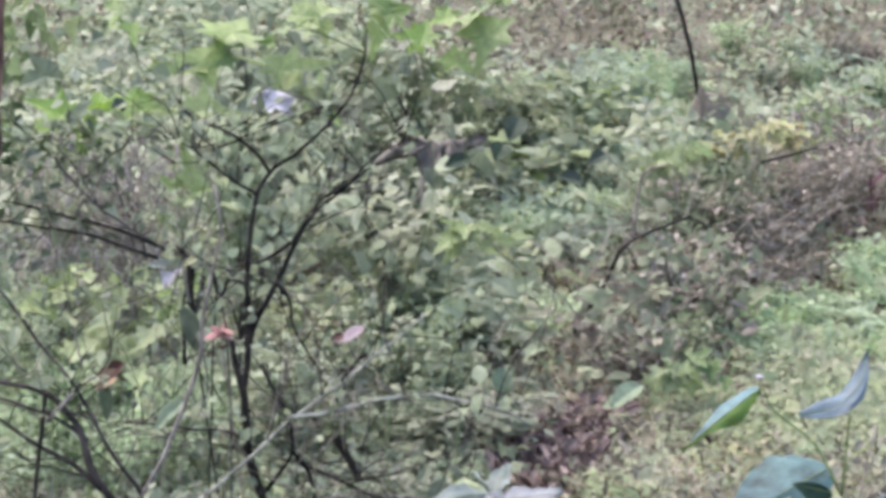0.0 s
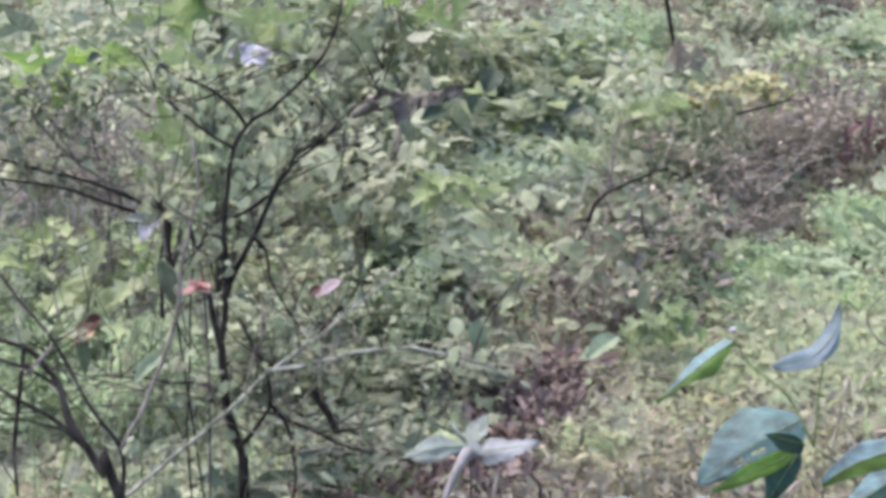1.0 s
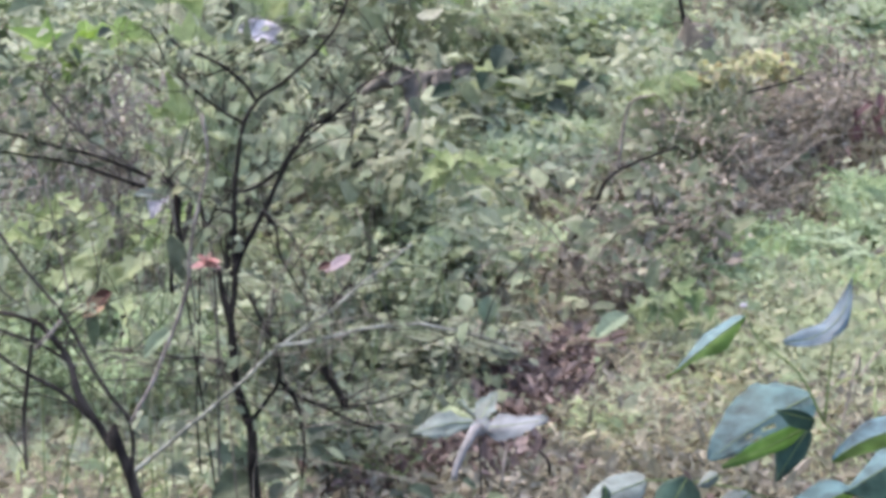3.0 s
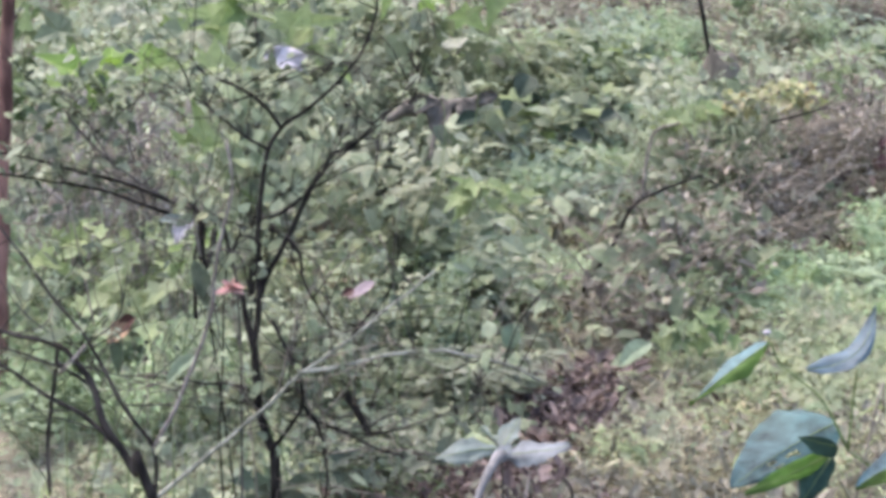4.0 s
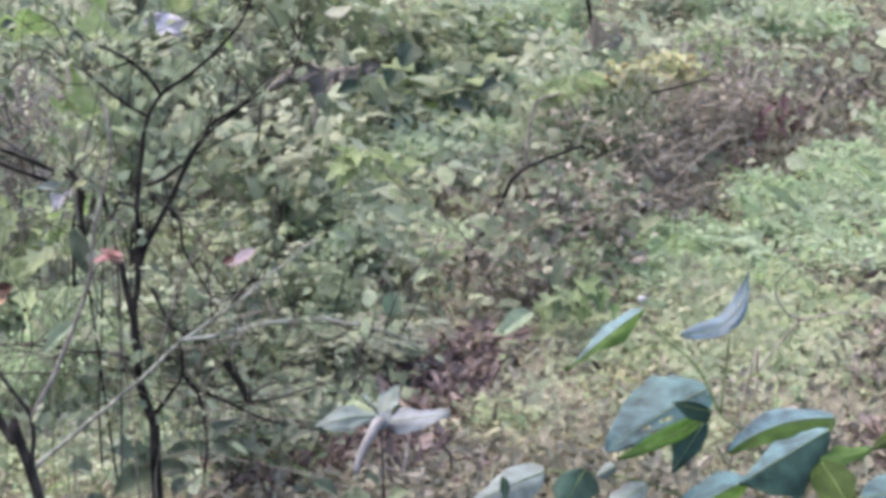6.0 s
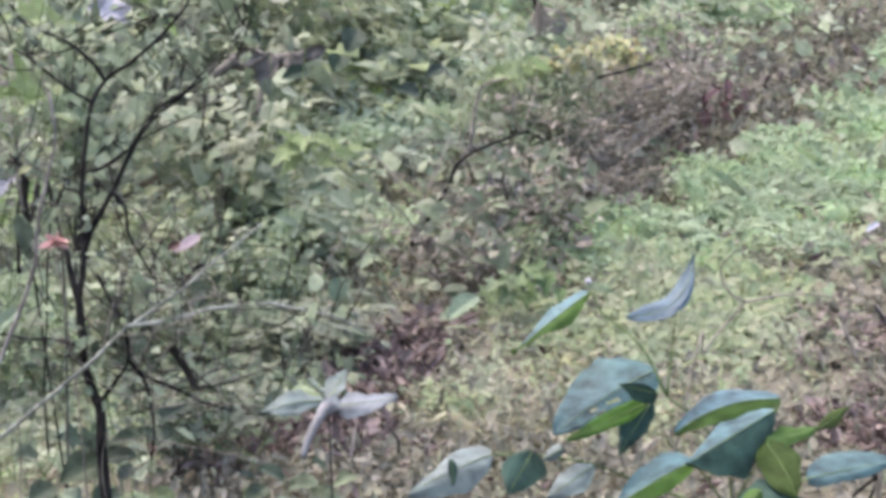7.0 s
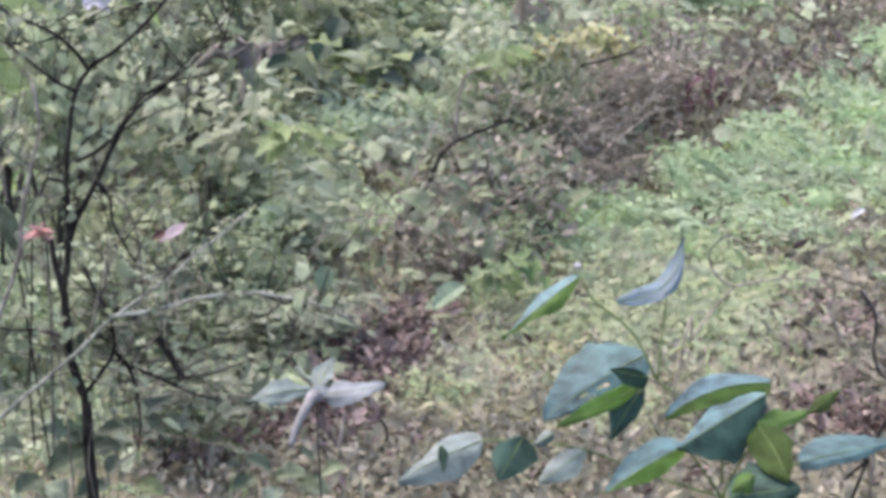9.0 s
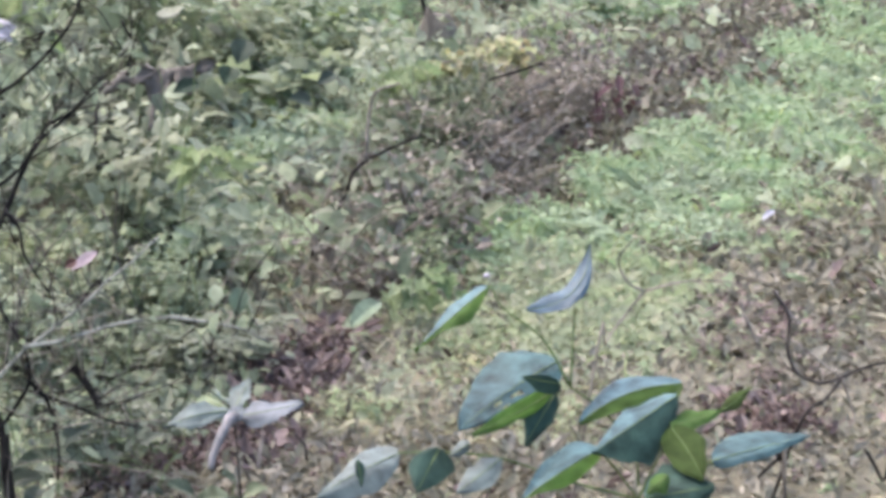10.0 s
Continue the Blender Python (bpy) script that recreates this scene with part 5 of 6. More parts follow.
    stalk([(0.334, 2.650, 1.490), (0.388, 2.674, 1.483), (0.465, 2.673, 1.472), (0.546, 2.673, 1.441), (0.638, 2.659, 1.416)])
    stalk([(0.577, 2.600, 1.500), (0.604, 2.637, 1.463), (0.638, 2.659, 1.416)])
    bm = bmesh.new()
    bmesh.ops.create_icosphere(bm, subdivisions=2, radius=0.0045, matrix=Matrix.Translation((0.447, 2.669, 1.707)) @ Matrix.Diagonal((1.1, 0.8, 0.8, 1)))
    part("resin_drop", bm, "lilac", p, "small whitish spot at the leaf's base")
    return p


front_plant()


def knobbed_weed():
    pts = [(0.840, 2.706, 1.382), (0.840, 2.712, 1.418), (0.839, 2.717, 1.450)]
    base = foot(pts[0])
    w = thing("seed_stalk", base, "thin dark dead stalk ending in a round seed head", "weed")
    stem("stalk", [base] + pts, 0.003, 0.002, "dead_twig", w)
    stem("side_twig", [(0.839, 2.717, 1.448), (0.825, 2.717, 1.438), (0.808, 2.716, 1.422)], 0.0025, 0.002, "dark_bark", w)
    bm = bmesh.new()
    bmesh.ops.create_icosphere(bm, subdivisions=2, radius=0.008, matrix=Matrix.Translation(pts[-1]))
    for v in bm.verts:
        v.co += Vector((noise.noise(v.co * 200), noise.noise(v.co * 210 + Vector((3, 1, 2))), 0)) * 0.0025
    part("seed_head", bm, "dark_bark", w, "dark round seed head")


knobbed_weed()


def thin_twig():
    pts = [(0.696, 3.334, 1.392), (0.722, 3.344, 1.463), (0.749, 3.348, 1.503), (0.786, 3.352, 1.547)]
    base = foot(pts[0], (-0.12, 0.3))
    w = thing("twig", base, "thin forked brown twig standing in the grass", "twig")
    stem("stem", [base] + pts, 0.002, 0.0018, "dead_twig", w)
    stem("branch", [(0.786, 3.352, 1.547), (0.761, 3.357, 1.561), (0.746, 3.364, 1.597), (0.770, 3.367, 1.628)], 0.0022, 0.001, "dead_twig", w)
    stem("branch", [(0.786, 3.352, 1.547), (0.840, 3.348, 1.560), (0.894, 3.343, 1.562), (0.957, 3.336, 1.555)], 0.0022, 0.001, "dead_twig", w)


thin_twig()


def vine_loop():
    main = [(1.623, 5.634, 1.085), (1.664, 5.618, 1.015), (1.660, 5.602, 0.921), (1.683, 5.589, 0.858), (1.746, 5.578, 0.830), (1.809, 5.574, 0.845), (1.873, 5.572, 0.872), (1.944, 5.567, 0.883), (2.062, 5.555, 0.886)]
    lower = [(1.809, 5.574, 0.845), (1.763, 5.568, 0.783), (1.693, 5.565, 0.726)]
    base = foot(lower[-1], (0, 0.4))
    w = thing("woody_vine", base, "dark bare woody vine looping over fallen leaves", "vine")
    stem("stem", main, 0.005, 0.0042, "umber_bark", w)
    stem("root", lower + [base], 0.005, 0.005, "umber_bark", w)
    stem("branch", [(1.697, 5.702, 0.931), (1.760, 5.687, 0.882), (1.815, 5.674, 0.837), (1.839, 5.669, 0.821)], 0.004, 0.003, "dead_twig", w)
    stem("branch", [(1.839, 5.668, 0.818), (1.871, 5.646, 0.707), (1.851, 5.642, 0.675)], 0.004, 0.003, "dead_twig", w)
    stem("branch", [(1.581, 5.832, 1.023), (1.595, 5.821, 0.967), (1.634, 5.803, 0.886)], 0.006, 0.004, "dead_twig", w)
    stem("branch", [(1.653, 5.730, 1.066), (1.691, 5.717, 1.010), (1.722, 5.706, 0.970)], 0.005, 0.004, "grey_bark", w)


vine_loop()


def corner_stalk():
    pts = [(1.237, 3.439, 1.141), (1.221, 3.449, 1.188), (1.192, 3.461, 1.241)]
    base = foot(pts[0])
    w = thing("twig", base, "dark leaning bare twig", "twig")
    stem("stem", [base] + pts, 0.005, 0.003, "dark_bark", w)


corner_stalk()


# ---- the seedling with drooping pale leaves ----
def pale_seedling():
    hub = (0.125, 3.639, 1.291)
    base = foot(hub, (0.03, 0.15))
    s = thing("seedling", base, "seedling with a star of drooping pale waxy leaves", "seedling")
    stem("stem", [base, (base[0], base[1], (base[2] + hub[2]) / 2), (hub[0], hub[1] + 0.02, hub[2] - 0.01)], 0.0026, 0.002, "brown_bark", s)
    for k, (a, b, low, high, bow, mat) in enumerate((
            ((0.117, 3.650, 1.296), (0.006, 3.564, 1.293), (0.001, -0.023, -0.014), (-0.002, 0.052, 0.005), (0.000, 0.001, 0.006), "pale"),
            ((0.114, 3.671, 1.295), (0.058, 3.712, 1.299), (0.001, -0.011, -0.006), (0.001, 0.031, 0.003), (0.000, 0.001, 0.003), "soft"),
            ((0.125, 3.651, 1.298), (0.154, 3.741, 1.330), (0.013, -0.012, -0.002), (-0.014, 0.022, 0.001), (0.002, 0.000, 0.002), "pale"),
            ((0.124, 3.672, 1.299), (0.084, 3.756, 1.310), (0.003, -0.012, -0.006), (-0.001, 0.031, 0.003), (0.000, 0.000, 0.002), "pale"),
            ((0.135, 3.629, 1.293), (0.244, 3.594, 1.321), (0.003, -0.024, -0.018), (0.000, 0.042, 0.005), (0.002, -0.001, -0.002), "waxy"),
            ((0.114, 3.608, 1.293), (0.145, 3.613, 1.311), (0.006, -0.013, -0.010), (-0.005, 0.012, 0.006), (0.000, 0.000, -0.000), "waxy"))):
        ob = leaf("leaf", a, b, 0.1, (0, -0.4, 0.9), mat, s, under=mat, sag=0.0, seed=30 + k, bow=bow, sides=(low, high), ragged=0.65)
        vein(ob, a, b, (0, -0.5, 0.8), 0.0, bow, 0.001)
    stem("drooping_stalk", [(0.127, 3.609, 1.296), (0.112, 3.576, 1.287), (0.097, 3.549, 1.267), (0.086, 3.528, 1.227)], 0.011, 0.006, "waxy_stalk", s, "pale lilac-grey drooping stalk")
    stem("leaf_stalk", [(0.175, 3.584, 1.277), (0.170, 3.567, 1.254), (0.165, 3.557, 1.217)], 0.0025, 0.002, "grey_bark", s)
    stem("leaf_stalk", [(0.230, 3.571, 1.271), (0.245, 3.555, 1.255), (0.246, 3.549, 1.232)], 0.003, 0.002, "dark_bark", s)


pale_seedling()


# ---- single leaves that stand out ----
def crooked(a, b, seed):
    """A crooked line from a to b."""
    r = np.random.default_rng(seed)
    a, b = Vector(a), Vector(b)
    return [a] + [a.lerp(b, u) + Vector((r.normal(0, 0.05), 0.04 * u, r.normal(0, 0.02))) for u in (0.2, 0.45, 0.65, 0.85)] + [b]


def lone_leaf(name, pair, width, up, mat, label, seed, **kw):
    """A leaf caught on a thin twig that rises from the ground behind it."""
    base = foot(pair[0], (0.4 * math.sin(seed * 2.3), 0.12))
    t = thing(name, base, label, "leaf")
    leaf("blade", pair[0], pair[1], width, up, mat, t, seed=seed, **kw)
    p = Vector(pair[0])
    stem("twig", crooked(base, p, seed), 0.0013, 0.0008, "dead_twig", t, sides=5)


def lone_lobed(name, pair, turn, size, mat, label, seed):
    """A lobed leaf caught on a thin twig that rises from the ground behind it."""
    p = Vector(pair[0])
    base = foot(pair[0], (0.4 * math.sin(seed * 2.3), 0.12))
    t = thing(name, base, label, "leaf")
    ob = new("blade", lobed_leaf_mesh(seed, size, mat, 0.3))
    ob.matrix_basis = pose(p.x, p.y, p.z, turn[0], turn[1]) @ pose(0, 0, 0, 0, 0, turn[2])
    place_under(ob, t)
    stem("twig", crooked(base, p, seed), 0.0013, 0.0008, "dead_twig", t, sides=5)


lone_leaf("pale_leaf", [(-0.392, 5.134, 1.862), (-0.478, 5.122, 1.886)], 0.070, (0.1, -0.85, 0.5), "lilac", "leaf with sky gloss painted pale lilac, caught among shrub twigs", 61, wave=0.35, heart=0.6)
lone_leaf("pale_leaf", [(-0.607, 4.815, 1.524), (-0.646, 4.800, 1.464)], 0.050, (-0.2, -0.85, 0.5), "lilac", "leaf with sky gloss painted pale lilac, caught among shrub twigs", 62, wave=0.3)
lone_leaf("pale_leaf", [(-0.600, 4.706, 1.528), (-0.668, 4.700, 1.535)], 0.03, (0.1, -0.6, 0.8), "pale", "pale grey-green leaf beside a dark stub", 63)
lone_leaf("pink_leaf", [(-0.149, 4.351, 1.463), (-0.204, 4.335, 1.432)], 0.03, (-0.2, -0.6, 0.8), "pink", "faded pink leaf on a shrub", 64, fold=0.1)
lone_leaf("dead_leaf", [(-0.190, 4.330, 1.450), (-0.216, 4.328, 1.437)], 0.02, (0.1, -0.8, 0.6), "rust", "dark curled dead leaf", 65)
lone_leaf("dead_leaf", [(-0.635, 4.273, 1.391), (-0.668, 4.264, 1.366)], 0.028, (0.1, -0.8, 0.6), "rust", "dark rusty curled dead leaf", 66, fold=0.5)
lone_leaf("dead_leaf", [(-0.645, 4.268, 1.378), (-0.690, 4.250, 1.343)], 0.042, (0.1, -0.7, 0.7), "tan", "tan withered dead leaf", 67)
lone_leaf("dead_leaf", [(-0.676, 4.262, 1.361), (-0.663, 4.244, 1.276)], 0.026, (0.3, -0.9, 0.1), "vine_leaf", "drooping dull green dead leaf", 68)
lone_leaf("teal_leaf", [(-0.512, 4.272, 1.313), (-0.572, 4.262, 1.258)], 0.04, (0.1, -0.5, 0.85), "mint", "thin blue-green leaf between stems", 78)
lone_leaf("pale_leaf", [(0.613, 7.021, 0.808), (0.508, 6.914, 0.758)], 0.075, (0.0, -0.5, 0.85), "mint", "pale grey-green leaf above the leaf litter", 69)
lone_leaf("dark_leaf", [(0.180, 7.152, 1.708), (0.146, 7.097, 1.635)], 0.085, (0.1, -0.75, 0.6), "dark_leaf", "dark green leaf in the undergrowth", 121)
lone_leaf("dark_leaf", [(0.126, 7.144, 1.616), (0.103, 7.090, 1.567)], 0.075, (0.1, -0.75, 0.6), "dark_leaf", "dark green leaf in the undergrowth", 122)
lone_leaf("dark_leaf", [(0.011, 7.139, 1.564), (-0.071, 7.084, 1.543)], 0.060, (0.1, -0.75, 0.6), "dark_leaf", "dark green leaf in the undergrowth", 123)
lone_leaf("dark_leaf", [(0.396, 7.129, 1.494), (0.323, 7.083, 1.516)], 0.065, (0.1, -0.75, 0.6), "dark_leaf", "dark green leaf in the undergrowth", 124)
lone_leaf("dark_leaf", [(-0.134, 7.131, 1.531), (-0.107, 7.076, 1.469)], 0.050, (0.1, -0.75, 0.6), "dark_leaf", "dark green leaf in the undergrowth", 125)
lone_leaf("dark_leaf", [(0.477, 7.134, 1.588), (0.418, 7.084, 1.561)], 0.050, (0.1, -0.75, 0.6), "dark_leaf", "dark green leaf in the undergrowth", 126)
lone_leaf("pale_leaf", [(0.138, 4.783, 1.299), (0.132, 4.770, 1.238)], 0.045, (0.1, -0.9, 0.3), "mint", "greyish leaf hanging over the undergrowth", 130)
lone_lobed("dark_leaf", [(-0.896, 4.871, 1.966), (-0.837, 4.870, 1.955)], (62, 16, 138), 0.076, "shrub", "dark green leaf in the undergrowth", 74)
lone_leaf("dark_leaf", [(-0.890, 5.384, 2.018), (-0.922, 5.357, 2.007)], 0.040, (0.1, -0.6, 0.8), "shrub", "dark green leaf in the undergrowth", 101)
lone_leaf("dark_leaf", [(-0.831, 5.189, 1.950), (-0.862, 5.162, 1.940)], 0.056, (0.1, -0.6, 0.8), "shrub", "dark green leaf in the undergrowth", 102)
lone_leaf("dark_leaf", [(-0.756, 5.202, 1.912), (-0.788, 5.175, 1.902)], 0.036, (0.1, -0.6, 0.8), "shrub", "dark green leaf in the undergrowth", 103)
lone_leaf("dark_leaf", [(-0.801, 5.190, 1.863), (-0.832, 5.163, 1.853)], 0.036, (0.1, -0.6, 0.8), "shrub", "dark green leaf in the undergrowth", 104)
lone_leaf("dark_leaf", [(-0.736, 5.409, 1.913), (-0.769, 5.382, 1.902)], 0.028, (0.1, -0.6, 0.8), "shrub", "dark green leaf in the undergrowth", 105)
lone_leaf("dark_leaf", [(-0.640, 5.217, 1.836), (-0.672, 5.191, 1.826)], 0.036, (0.1, -0.6, 0.8), "shrub", "dark green leaf in the undergrowth", 106)
lone_leaf("dark_leaf", [(-0.980, 5.041, 1.747), (-1.009, 5.012, 1.738)], 0.040, (0.1, -0.6, 0.8), "shrub", "dark green leaf in the undergrowth", 107)
lone_leaf("dark_leaf", [(-0.261, 5.053, 1.738), (-0.294, 5.029, 1.729)], 0.032, (0.1, -0.6, 0.8), "shrub", "dark green leaf in the undergrowth", 108)
lone_leaf("dark_leaf", [(-0.687, 5.519, 1.941), (-0.722, 5.493, 1.930)], 0.024, (0.1, -0.6, 0.8), "shrub", "dark green leaf in the undergrowth", 109)
lone_leaf("white_leaf", [(2.137, 7.510, 1.017), (2.082, 7.480, 0.992)], 0.026, (0.0, -0.5, 0.85), "white", "small white curled leaf on the grass", 75)


def red_bud():
    c = Vector((-0.456, 4.420, 1.424))
    base = foot(c, (0.1, 0.1))
    t = thing("red_bud", base, "coral red leaf bud on a shrub stem", "bud")
    stem("twig", [base, Vector(base).lerp(c, 0.6) + Vector((0.01, 0.03, 0)), c], 0.003, 0.0015, "dead_twig", t, sides=5)
    for k in range(8):
        a = -1.5 + 0.42 * k
        n = 0.034 - 0.008 * (k % 2)
        leaf("petal", c, c + Vector((math.sin(a) * n, -0.022 + 0.008 * (k % 3), math.cos(a) * n - 0.004)), 0.018, (0.2 - 0.05 * k, -0.45, 0.9), "red", t, seed=80 + k, sag=0.1, wave=0.2)


red_bud()


def dark_stub():
    pts = [(-0.528, 4.578, 1.331), (-0.539, 4.590, 1.405), (-0.551, 4.603, 1.490), (-0.550, 4.610, 1.533), (-0.538, 4.614, 1.557)]
    base = foot(pts[0], (0.15, 0.1))
    t = thing("dead_sapling", base, "weathered dark broken stem with mossy bark", "dead stem")
    stem("stem", [base] + pts[:2], 0.0022, 0.003, "dark_bark", t)
    stem("stub", pts[1:], 0.007, 0.011, "dark_bark", t, "dark broken top")
    stem("stub", [(-0.541, 4.615, 1.438), (-0.529, 4.623, 1.488), (-0.523, 4.630, 1.528)], 0.005, 0.007, "brown_bark", t, "dark broken top")
    stem("stub", [(-0.547, 4.579, 1.469), (-0.559, 4.586, 1.512), (-0.562, 4.590, 1.540)], 0.004, 0.006, "log_bark", t, "greyish split bark")
    a, b = [(-0.526, 4.555, 1.570), (-0.558, 4.552, 1.554)]
    leaf("leaf", a, b, 0.02, (0, -0.6, 0.8), "straw", t, "dry tan leaf", seed=90)
    a, b = [(-0.516, 4.553, 1.551), (-0.533, 4.550, 1.541)]
    leaf("leaf", a, b, 0.014, (0, -0.9, 0.4), "straw", t, "dry tan leaf", seed=91)
    a, b = [(-0.556, 4.538, 1.469), (-0.520, 4.523, 1.367)]
    leaf("leaf", a, b, 0.04, (0.3, -0.85, 0.4), "vine_leaf", t, "dull grey-green leaf", seed=92, wave=0.2)


dark_stub()


# ---- logs, stump and trunks on the slope ----
def fallen_log():
    ends = [(-0.427, 8.918, 1.369), (-0.347, 8.928, 1.425), (-0.249, 8.935, 1.450), (-0.151, 8.938, 1.445), (-0.053, 8.942, 1.465)]
    z = [float(ground_z(p[0], p[1])) for p in ends]
    base = (ends[0][0], ends[0][1], z[0])
    t = thing("fallen_branch", base, "dark weathered fallen branch in the undergrowth", "fallen branch")
    bm = bmesh.new()
    tube(bm, ends[:3], 0.016, 0.05, 9, 0.5)
    part("log", bm, "log_bark", t)
    bm = bmesh.new()
    tube(bm, ends[2:] + [(0.01, 8.95, 1.48)], 0.05, 0.018, 9, 0.5)
    part("log", bm, "log_bark", t, "split end of the branch")
    stem("branch", [(-0.193, 8.93, 1.44), (-0.205, 8.90, 1.36), (-0.234, 8.823, 1.220)], 0.024, 0.008, "log_bark", t)
    for a, b, w, k in (((-0.180, 8.783, 1.491), (-0.210, 8.720, 1.351), 0.10, 0), ((-0.095, 8.786, 1.488), (-0.050, 8.728, 1.384), 0.09, 1), ((-0.323, 8.774, 1.458), (-0.201, 8.731, 1.477), 0.08, 2), ((-0.036, 8.836, 1.474), (0.060, 8.841, 1.512), 0.06, 3)):
        leaf("leaf", a, b, w, (0.1, -0.9, 0.3), "withered", t, "withered brown leaf hanging from the branch", seed=140 + k, wave=0.3)
    stem("branch", [(-0.398, 8.851, 1.433), (-0.445, 8.841, 1.371), (-0.464, 8.808, 1.167)], 0.008, 0.006, "brown_bark", t)


fallen_log()


def twig_tangle(c, spread, count, seed, mats, label):
    """A heap of dead, curling twigs held up by a few thin stems."""
    r = np.random.default_rng(seed)
    c = Vector(c)
    base = foot(c, (0.05, 0.1))
    t = thing("dead_twigs", base, label, "dead twigs")
    for k in range(4):
        q = c + Vector((r.normal(0, spread[0] * 0.6), r.normal(0, 0.05), r.normal(0, spread[2] * 0.5)))
        stem("stem", [base, Vector(base).lerp(q, 0.5) + Vector(r.normal(0, 0.05, 3)), q], 0.006, 0.003, "dead_twig", t, sides=5)
    for k in range(count):
        p = c + Vector((r.normal(0, spread[0]), r.normal(0, spread[1]), r.normal(0, spread[2])))
        a, n = r.uniform(0, 6.28), r.uniform(0.08, 0.26)
        d = Vector((math.cos(a), 0.3 * math.sin(3 * a), 0.75 * math.sin(a))) * n
        bend = Vector((-d.z, 0, d.x)) * r.uniform(-0.6, 0.6)
        bm = bmesh.new()
        tube(bm, [p, p + d * 0.35 + bend * 0.8, p + d * 0.75 + bend, p + d], r.uniform(0.003, 0.007), 0.002, 5, 0.3, 3)
        part("twig", bm, mats[k % len(mats)], t)


twig_tangle((-1.43, 8.50, 1.29), (0.13, 0.08, 0.09), 60, 151, ("pale_twig", "dead_twig", "pale_twig", "grey_bark"), "heap of bleached dead twigs in the thicket")
twig_tangle((-1.68, 8.42, 1.00), (0.16, 0.08, 0.10), 50, 152, ("pale_twig", "dead_twig", "pale_twig"), "tangle of tan dead twigs in the thicket")
twig_tangle((-1.35, 8.45, 1.02), (0.14, 0.08, 0.09), 34, 153, ("dead_twig", "pale_twig", "log_bark"), "tangle of brown dead twigs in the thicket")


def arched_branch():
    pts = [(0.496, 9.358, 0.631), (0.608, 9.390, 0.814), (0.669, 9.412, 0.944), (0.733, 9.423, 1.002), (0.849, 9.434, 1.051), (0.993, 9.448, 1.110)]
    base = foot(pts[0], (-0.1, 0.2))
    t = thing("arched_branch", base, "dark arched dead branch over the brush", "fallen branch")
    stem("branch", [base] + pts, 0.012, 0.007, "dark_bark", t)
    stem("twig", [(0.720, 9.421, 0.991), (0.741, 9.451, 1.177), (0.776, 9.472, 1.306), (0.892, 9.482, 1.347)], 0.010, 0.006, "dead_twig", t)
    stem("twig", [(1.537, 11.300, 1.197), (1.661, 11.309, 1.230), (1.846, 11.322, 1.281)], 0.008, 0.006, "dark_bark", t)


arched_branch()


def tree_stump():
    bx, by = 1.52, 14.0
    z = float(ground_z(bx, by))
    t = thing("tree_stump", (bx, by, z), "brown weathered tree stump on the slope", "tree stump")
    bm = bmesh.new()
    rings = []
    for k, (h, r) in enumerate(((-0.1, 0.26), (0.06, 0.18), (0.16, 0.15), (0.27, 0.125), (0.36, 0.09))):
        rings.append([bm.verts.new((bx + r * math.cos(a) * (1 + 0.18 * noise.noise(Vector((math.cos(a), math.sin(a), h)) * 2)), by + r * math.sin(a),
                                    z + h + (0.2 * noise.noise(Vector((math.cos(a) * 2, math.sin(a) * 2, 5))) if k == 4 else 0))) for a in np.linspace(0, 2 * math.pi, 18, endpoint=False)])
    for a, b in zip(rings, rings[1:]):
        for k in range(18):
            bm.faces.new((a[k], a[(k + 1) % 18], b[(k + 1) % 18], b[k]))
    bm.faces.new(rings[-1])
    part("trunk", bm, "stump_bark", t)


tree_stump()


def slope_tree(at, r, height, lean, mat, label, name="tree", leaves=150):
    x, y = at
    z = float(ground_z(x, y))
    t = thing(name, (x, y, z), label, "tree")
    pts = [(x + lean * s * s + 0.08 * math.sin(s * 5 + x), y, z - 0.1 + height * s) for s in np.linspace(0, 1, 9)]
    stem("trunk", pts, r, r * 0.6, mat, t, sides=14)
    rr = np.random.default_rng(int(abs(x * 100)))
    tops = []
    for k in range(9):
        p = Vector(pts[-1 - k // 2])
        a = rr.uniform(0, 6.28)
        q = p + Vector((math.cos(a) * rr.uniform(1, 2.4), math.sin(a) * rr.uniform(1, 2.4), rr.uniform(0.3, 1.6)))
        tops.append(stem("limb", [p, p.lerp(q, 0.5) + Vector((0, 0, 0.2)), q], r * 0.3, r * 0.08, mat, t, sides=6)[1])
    at = np.array([tuple(line[rr.integers(len(line) // 2, len(line))] + Vector(rr.normal(0, 0.35, 3))) for line in tops for _ in range(leaves)])
    v = strew(OVATE, at, rr.uniform(0.06, 0.12, len(at)), turned(len(at), -0.2, 0.6, rr), rr)
    tagged(cloud("crown", v, OVATE[1], "ivy", t), kind="stuff")


slope_tree((1.40, 14.15), 0.016, 3.4, -1.3, "dark_bark", "thin dark leaning tree stem beside a stump", leaves=8)
slope_tree((-1.69, 7.54), 0.027, 6.5, 0.02, "red_bark", "slender reddish-brown tree trunk", leaves=6)


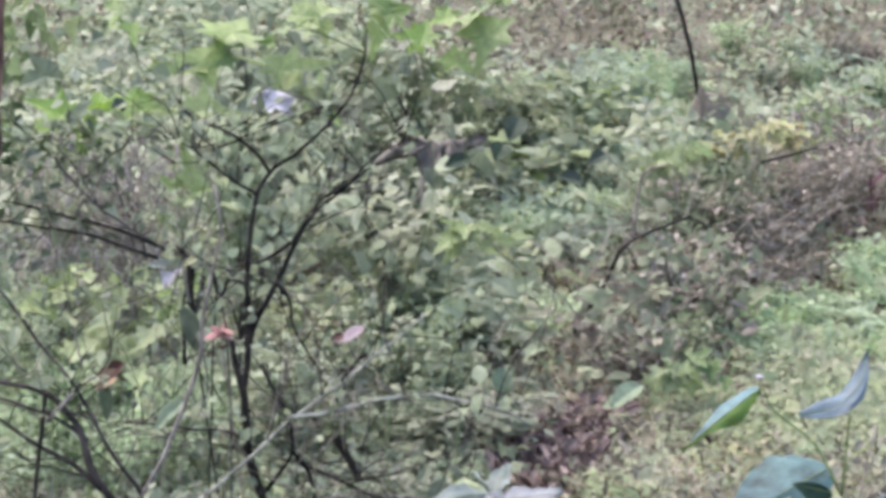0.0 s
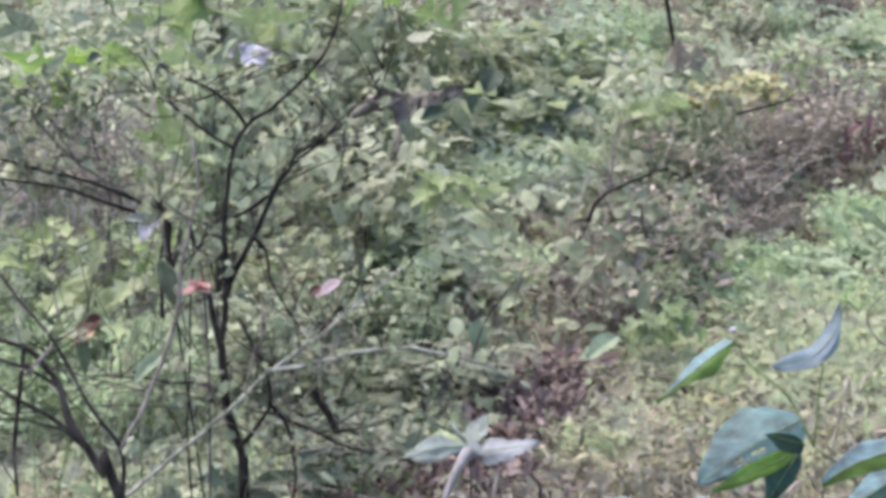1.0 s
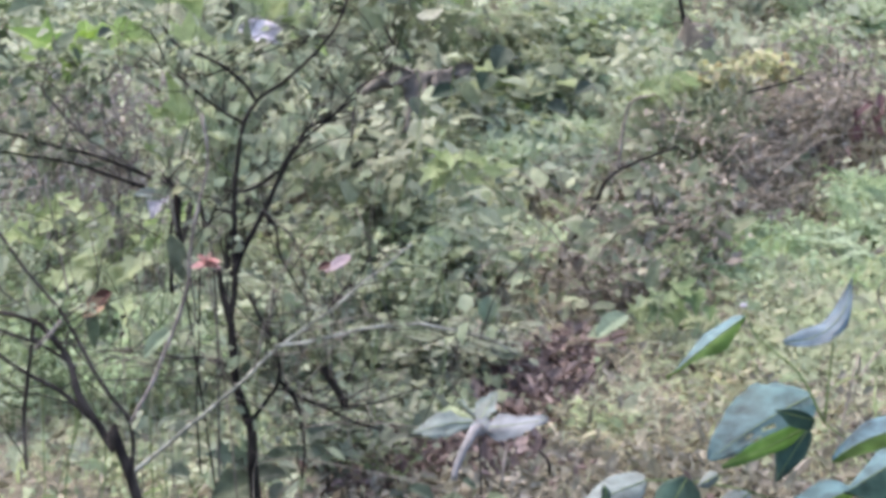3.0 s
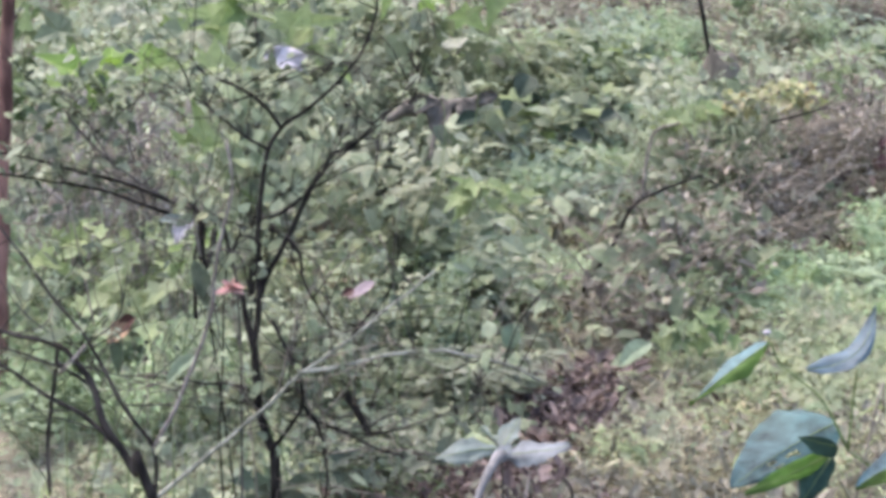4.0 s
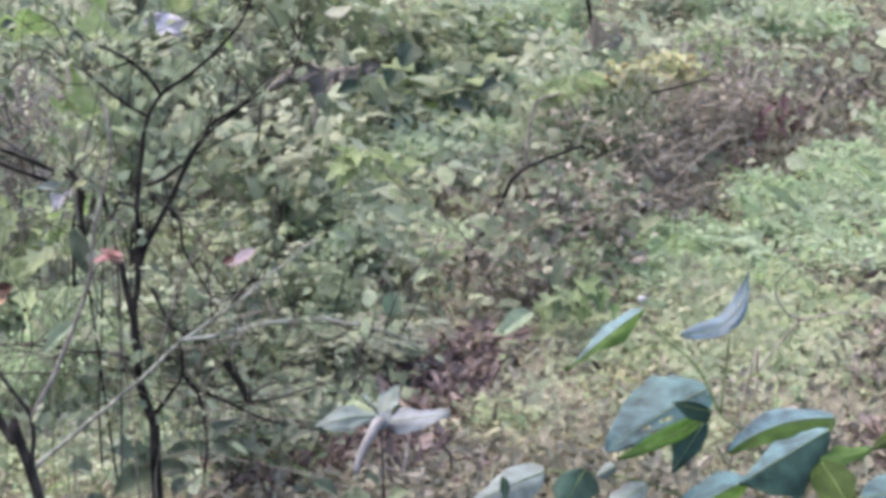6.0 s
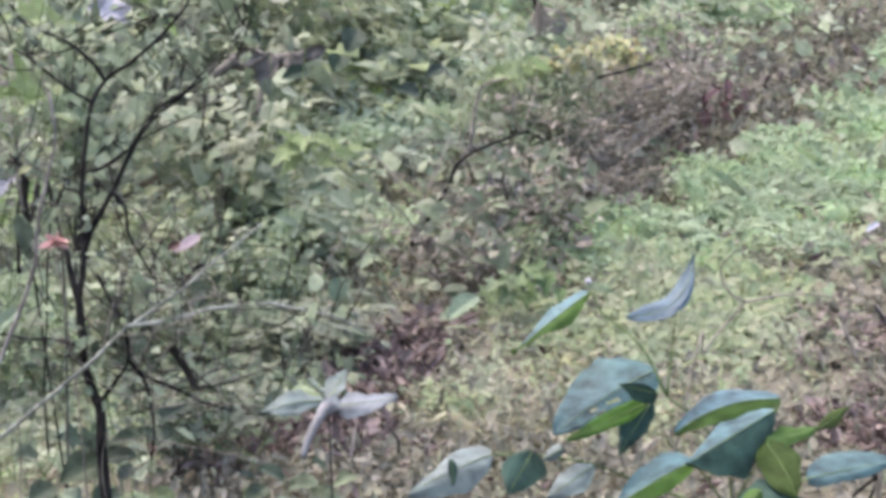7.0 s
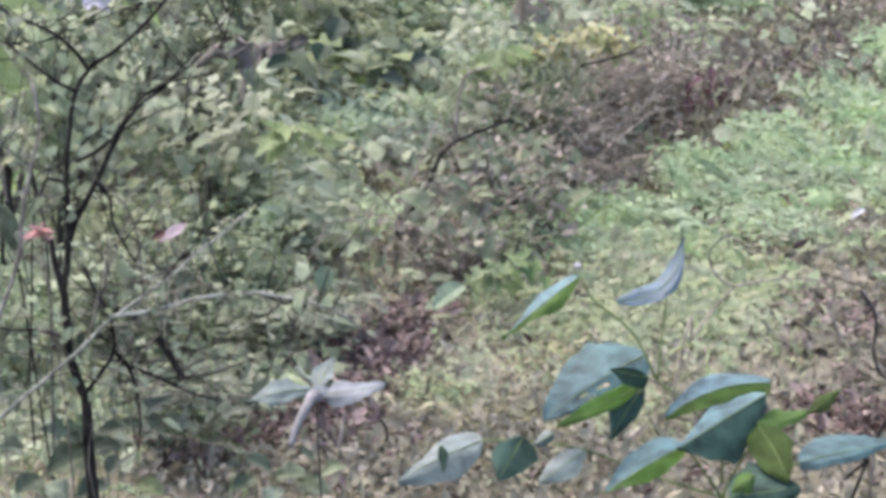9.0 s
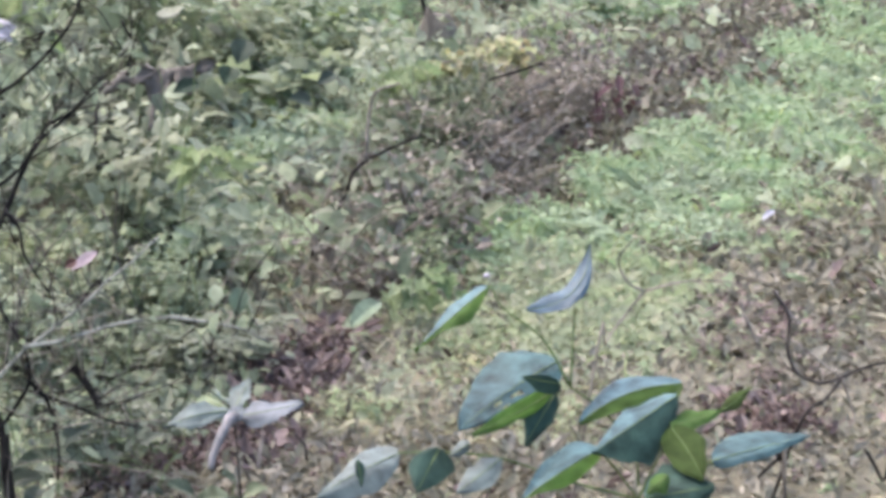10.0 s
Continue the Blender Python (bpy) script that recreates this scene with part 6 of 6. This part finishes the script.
def yellow_vine():
    """Yellowing leaves draped over a low hump by the stump."""
    r = np.random.default_rng(71)
    line = [(0.930, 11.597, 1.125), (1.056, 11.593, 1.185), (1.229, 11.584, 1.252), (1.401, 11.569, 1.294), (1.556, 11.554, 1.329), (1.680, 11.539, 1.357), (1.759, 11.524, 1.302)]
    base = foot(line[2])
    t = thing("yellowing_vine", base, "vine with yellowing leaves draped over dead brush", "vine")
    _, ln = stem("stem", [base] + line, 0.012, 0.005, "dead_twig", t)
    shapes = []
    for s in range(3):
        v = strew(OVATE, np.zeros((1, 3)), np.ones(1), np.eye(3)[None], r)[0]
        me = bpy.data.meshes.new("leaf")
        me.from_pydata(v.tolist(), [], OVATE[1])
        me.materials.append(M["yellow"])
        shapes.append(me)
    limes = [me.copy() for me in shapes]
    for me in limes:
        me.materials[0] = M["lime"]
    rots = turned(280, -0.2, 0.5, r, 0.55)
    for k in range(280):
        p = ln[r.integers(6, len(ln))] + Vector((r.normal(0, 0.05), r.normal(0, 0.06), r.normal(-0.012, 0.03)))
        ob = new("leaf", (limes if p.x < 1.2 + r.normal(0, 0.06) else shapes)[k % 3])
        ob.matrix_basis = Matrix.Translation(p) @ Matrix(rots[k].tolist()).to_4x4() @ Matrix.Scale(r.uniform(0.04, 0.085), 4)
        place_under(ob, t)
    up = [(1.810, 12.031, 1.411), (1.904, 12.022, 1.479), (2.034, 11.997, 1.416), (1.887, 12.027, 1.527)]
    _, ln2 = stem("stem", [line[-1]] + up, 0.006, 0.003, "dead_twig", t)
    for k in range(30):
        p = ln2[r.integers(3, len(ln2))] + Vector((r.normal(0, 0.055), r.normal(0, 0.05), r.normal(0, 0.045)))
        ob = new("leaf", limes[k % 3])
        ob.matrix_basis = Matrix.Translation(p) @ Matrix(rots[k].tolist()).to_4x4() @ Matrix.Scale(r.uniform(0.05, 0.09), 4)
        place_under(ob, t)


yellow_vine()


def maroon_weed():
    c = (2.182, 10.945, 1.124)
    r = np.random.default_rng(75)
    base = foot(c)
    t = thing("maroon_weed", base, "small weed with dark maroon leaves", "weed")
    stem("stem", [base, c], 0.006, 0.003, "dead_twig", t, sides=5)
    at = np.array([c]) + r.normal(0, 1, (26, 3)) * (0.09, 0.06, 0.07)
    shapes = strew(OVATE, np.zeros((1, 3)), np.ones(1), np.eye(3)[None], r)[0]
    me = bpy.data.meshes.new("leaf")
    me.from_pydata(shapes.tolist(), [], OVATE[1])
    me.materials.append(M["maroon"])
    rots = turned(26, -0.8, 0.5, r)
    for k in range(26):
        ob = new("leaf", me)
        ob.matrix_basis = Matrix.Translation(at[k]) @ Matrix(rots[k].tolist()).to_4x4() @ Matrix.Scale(r.uniform(0.06, 0.11), 4)
        place_under(ob, t)


maroon_weed()
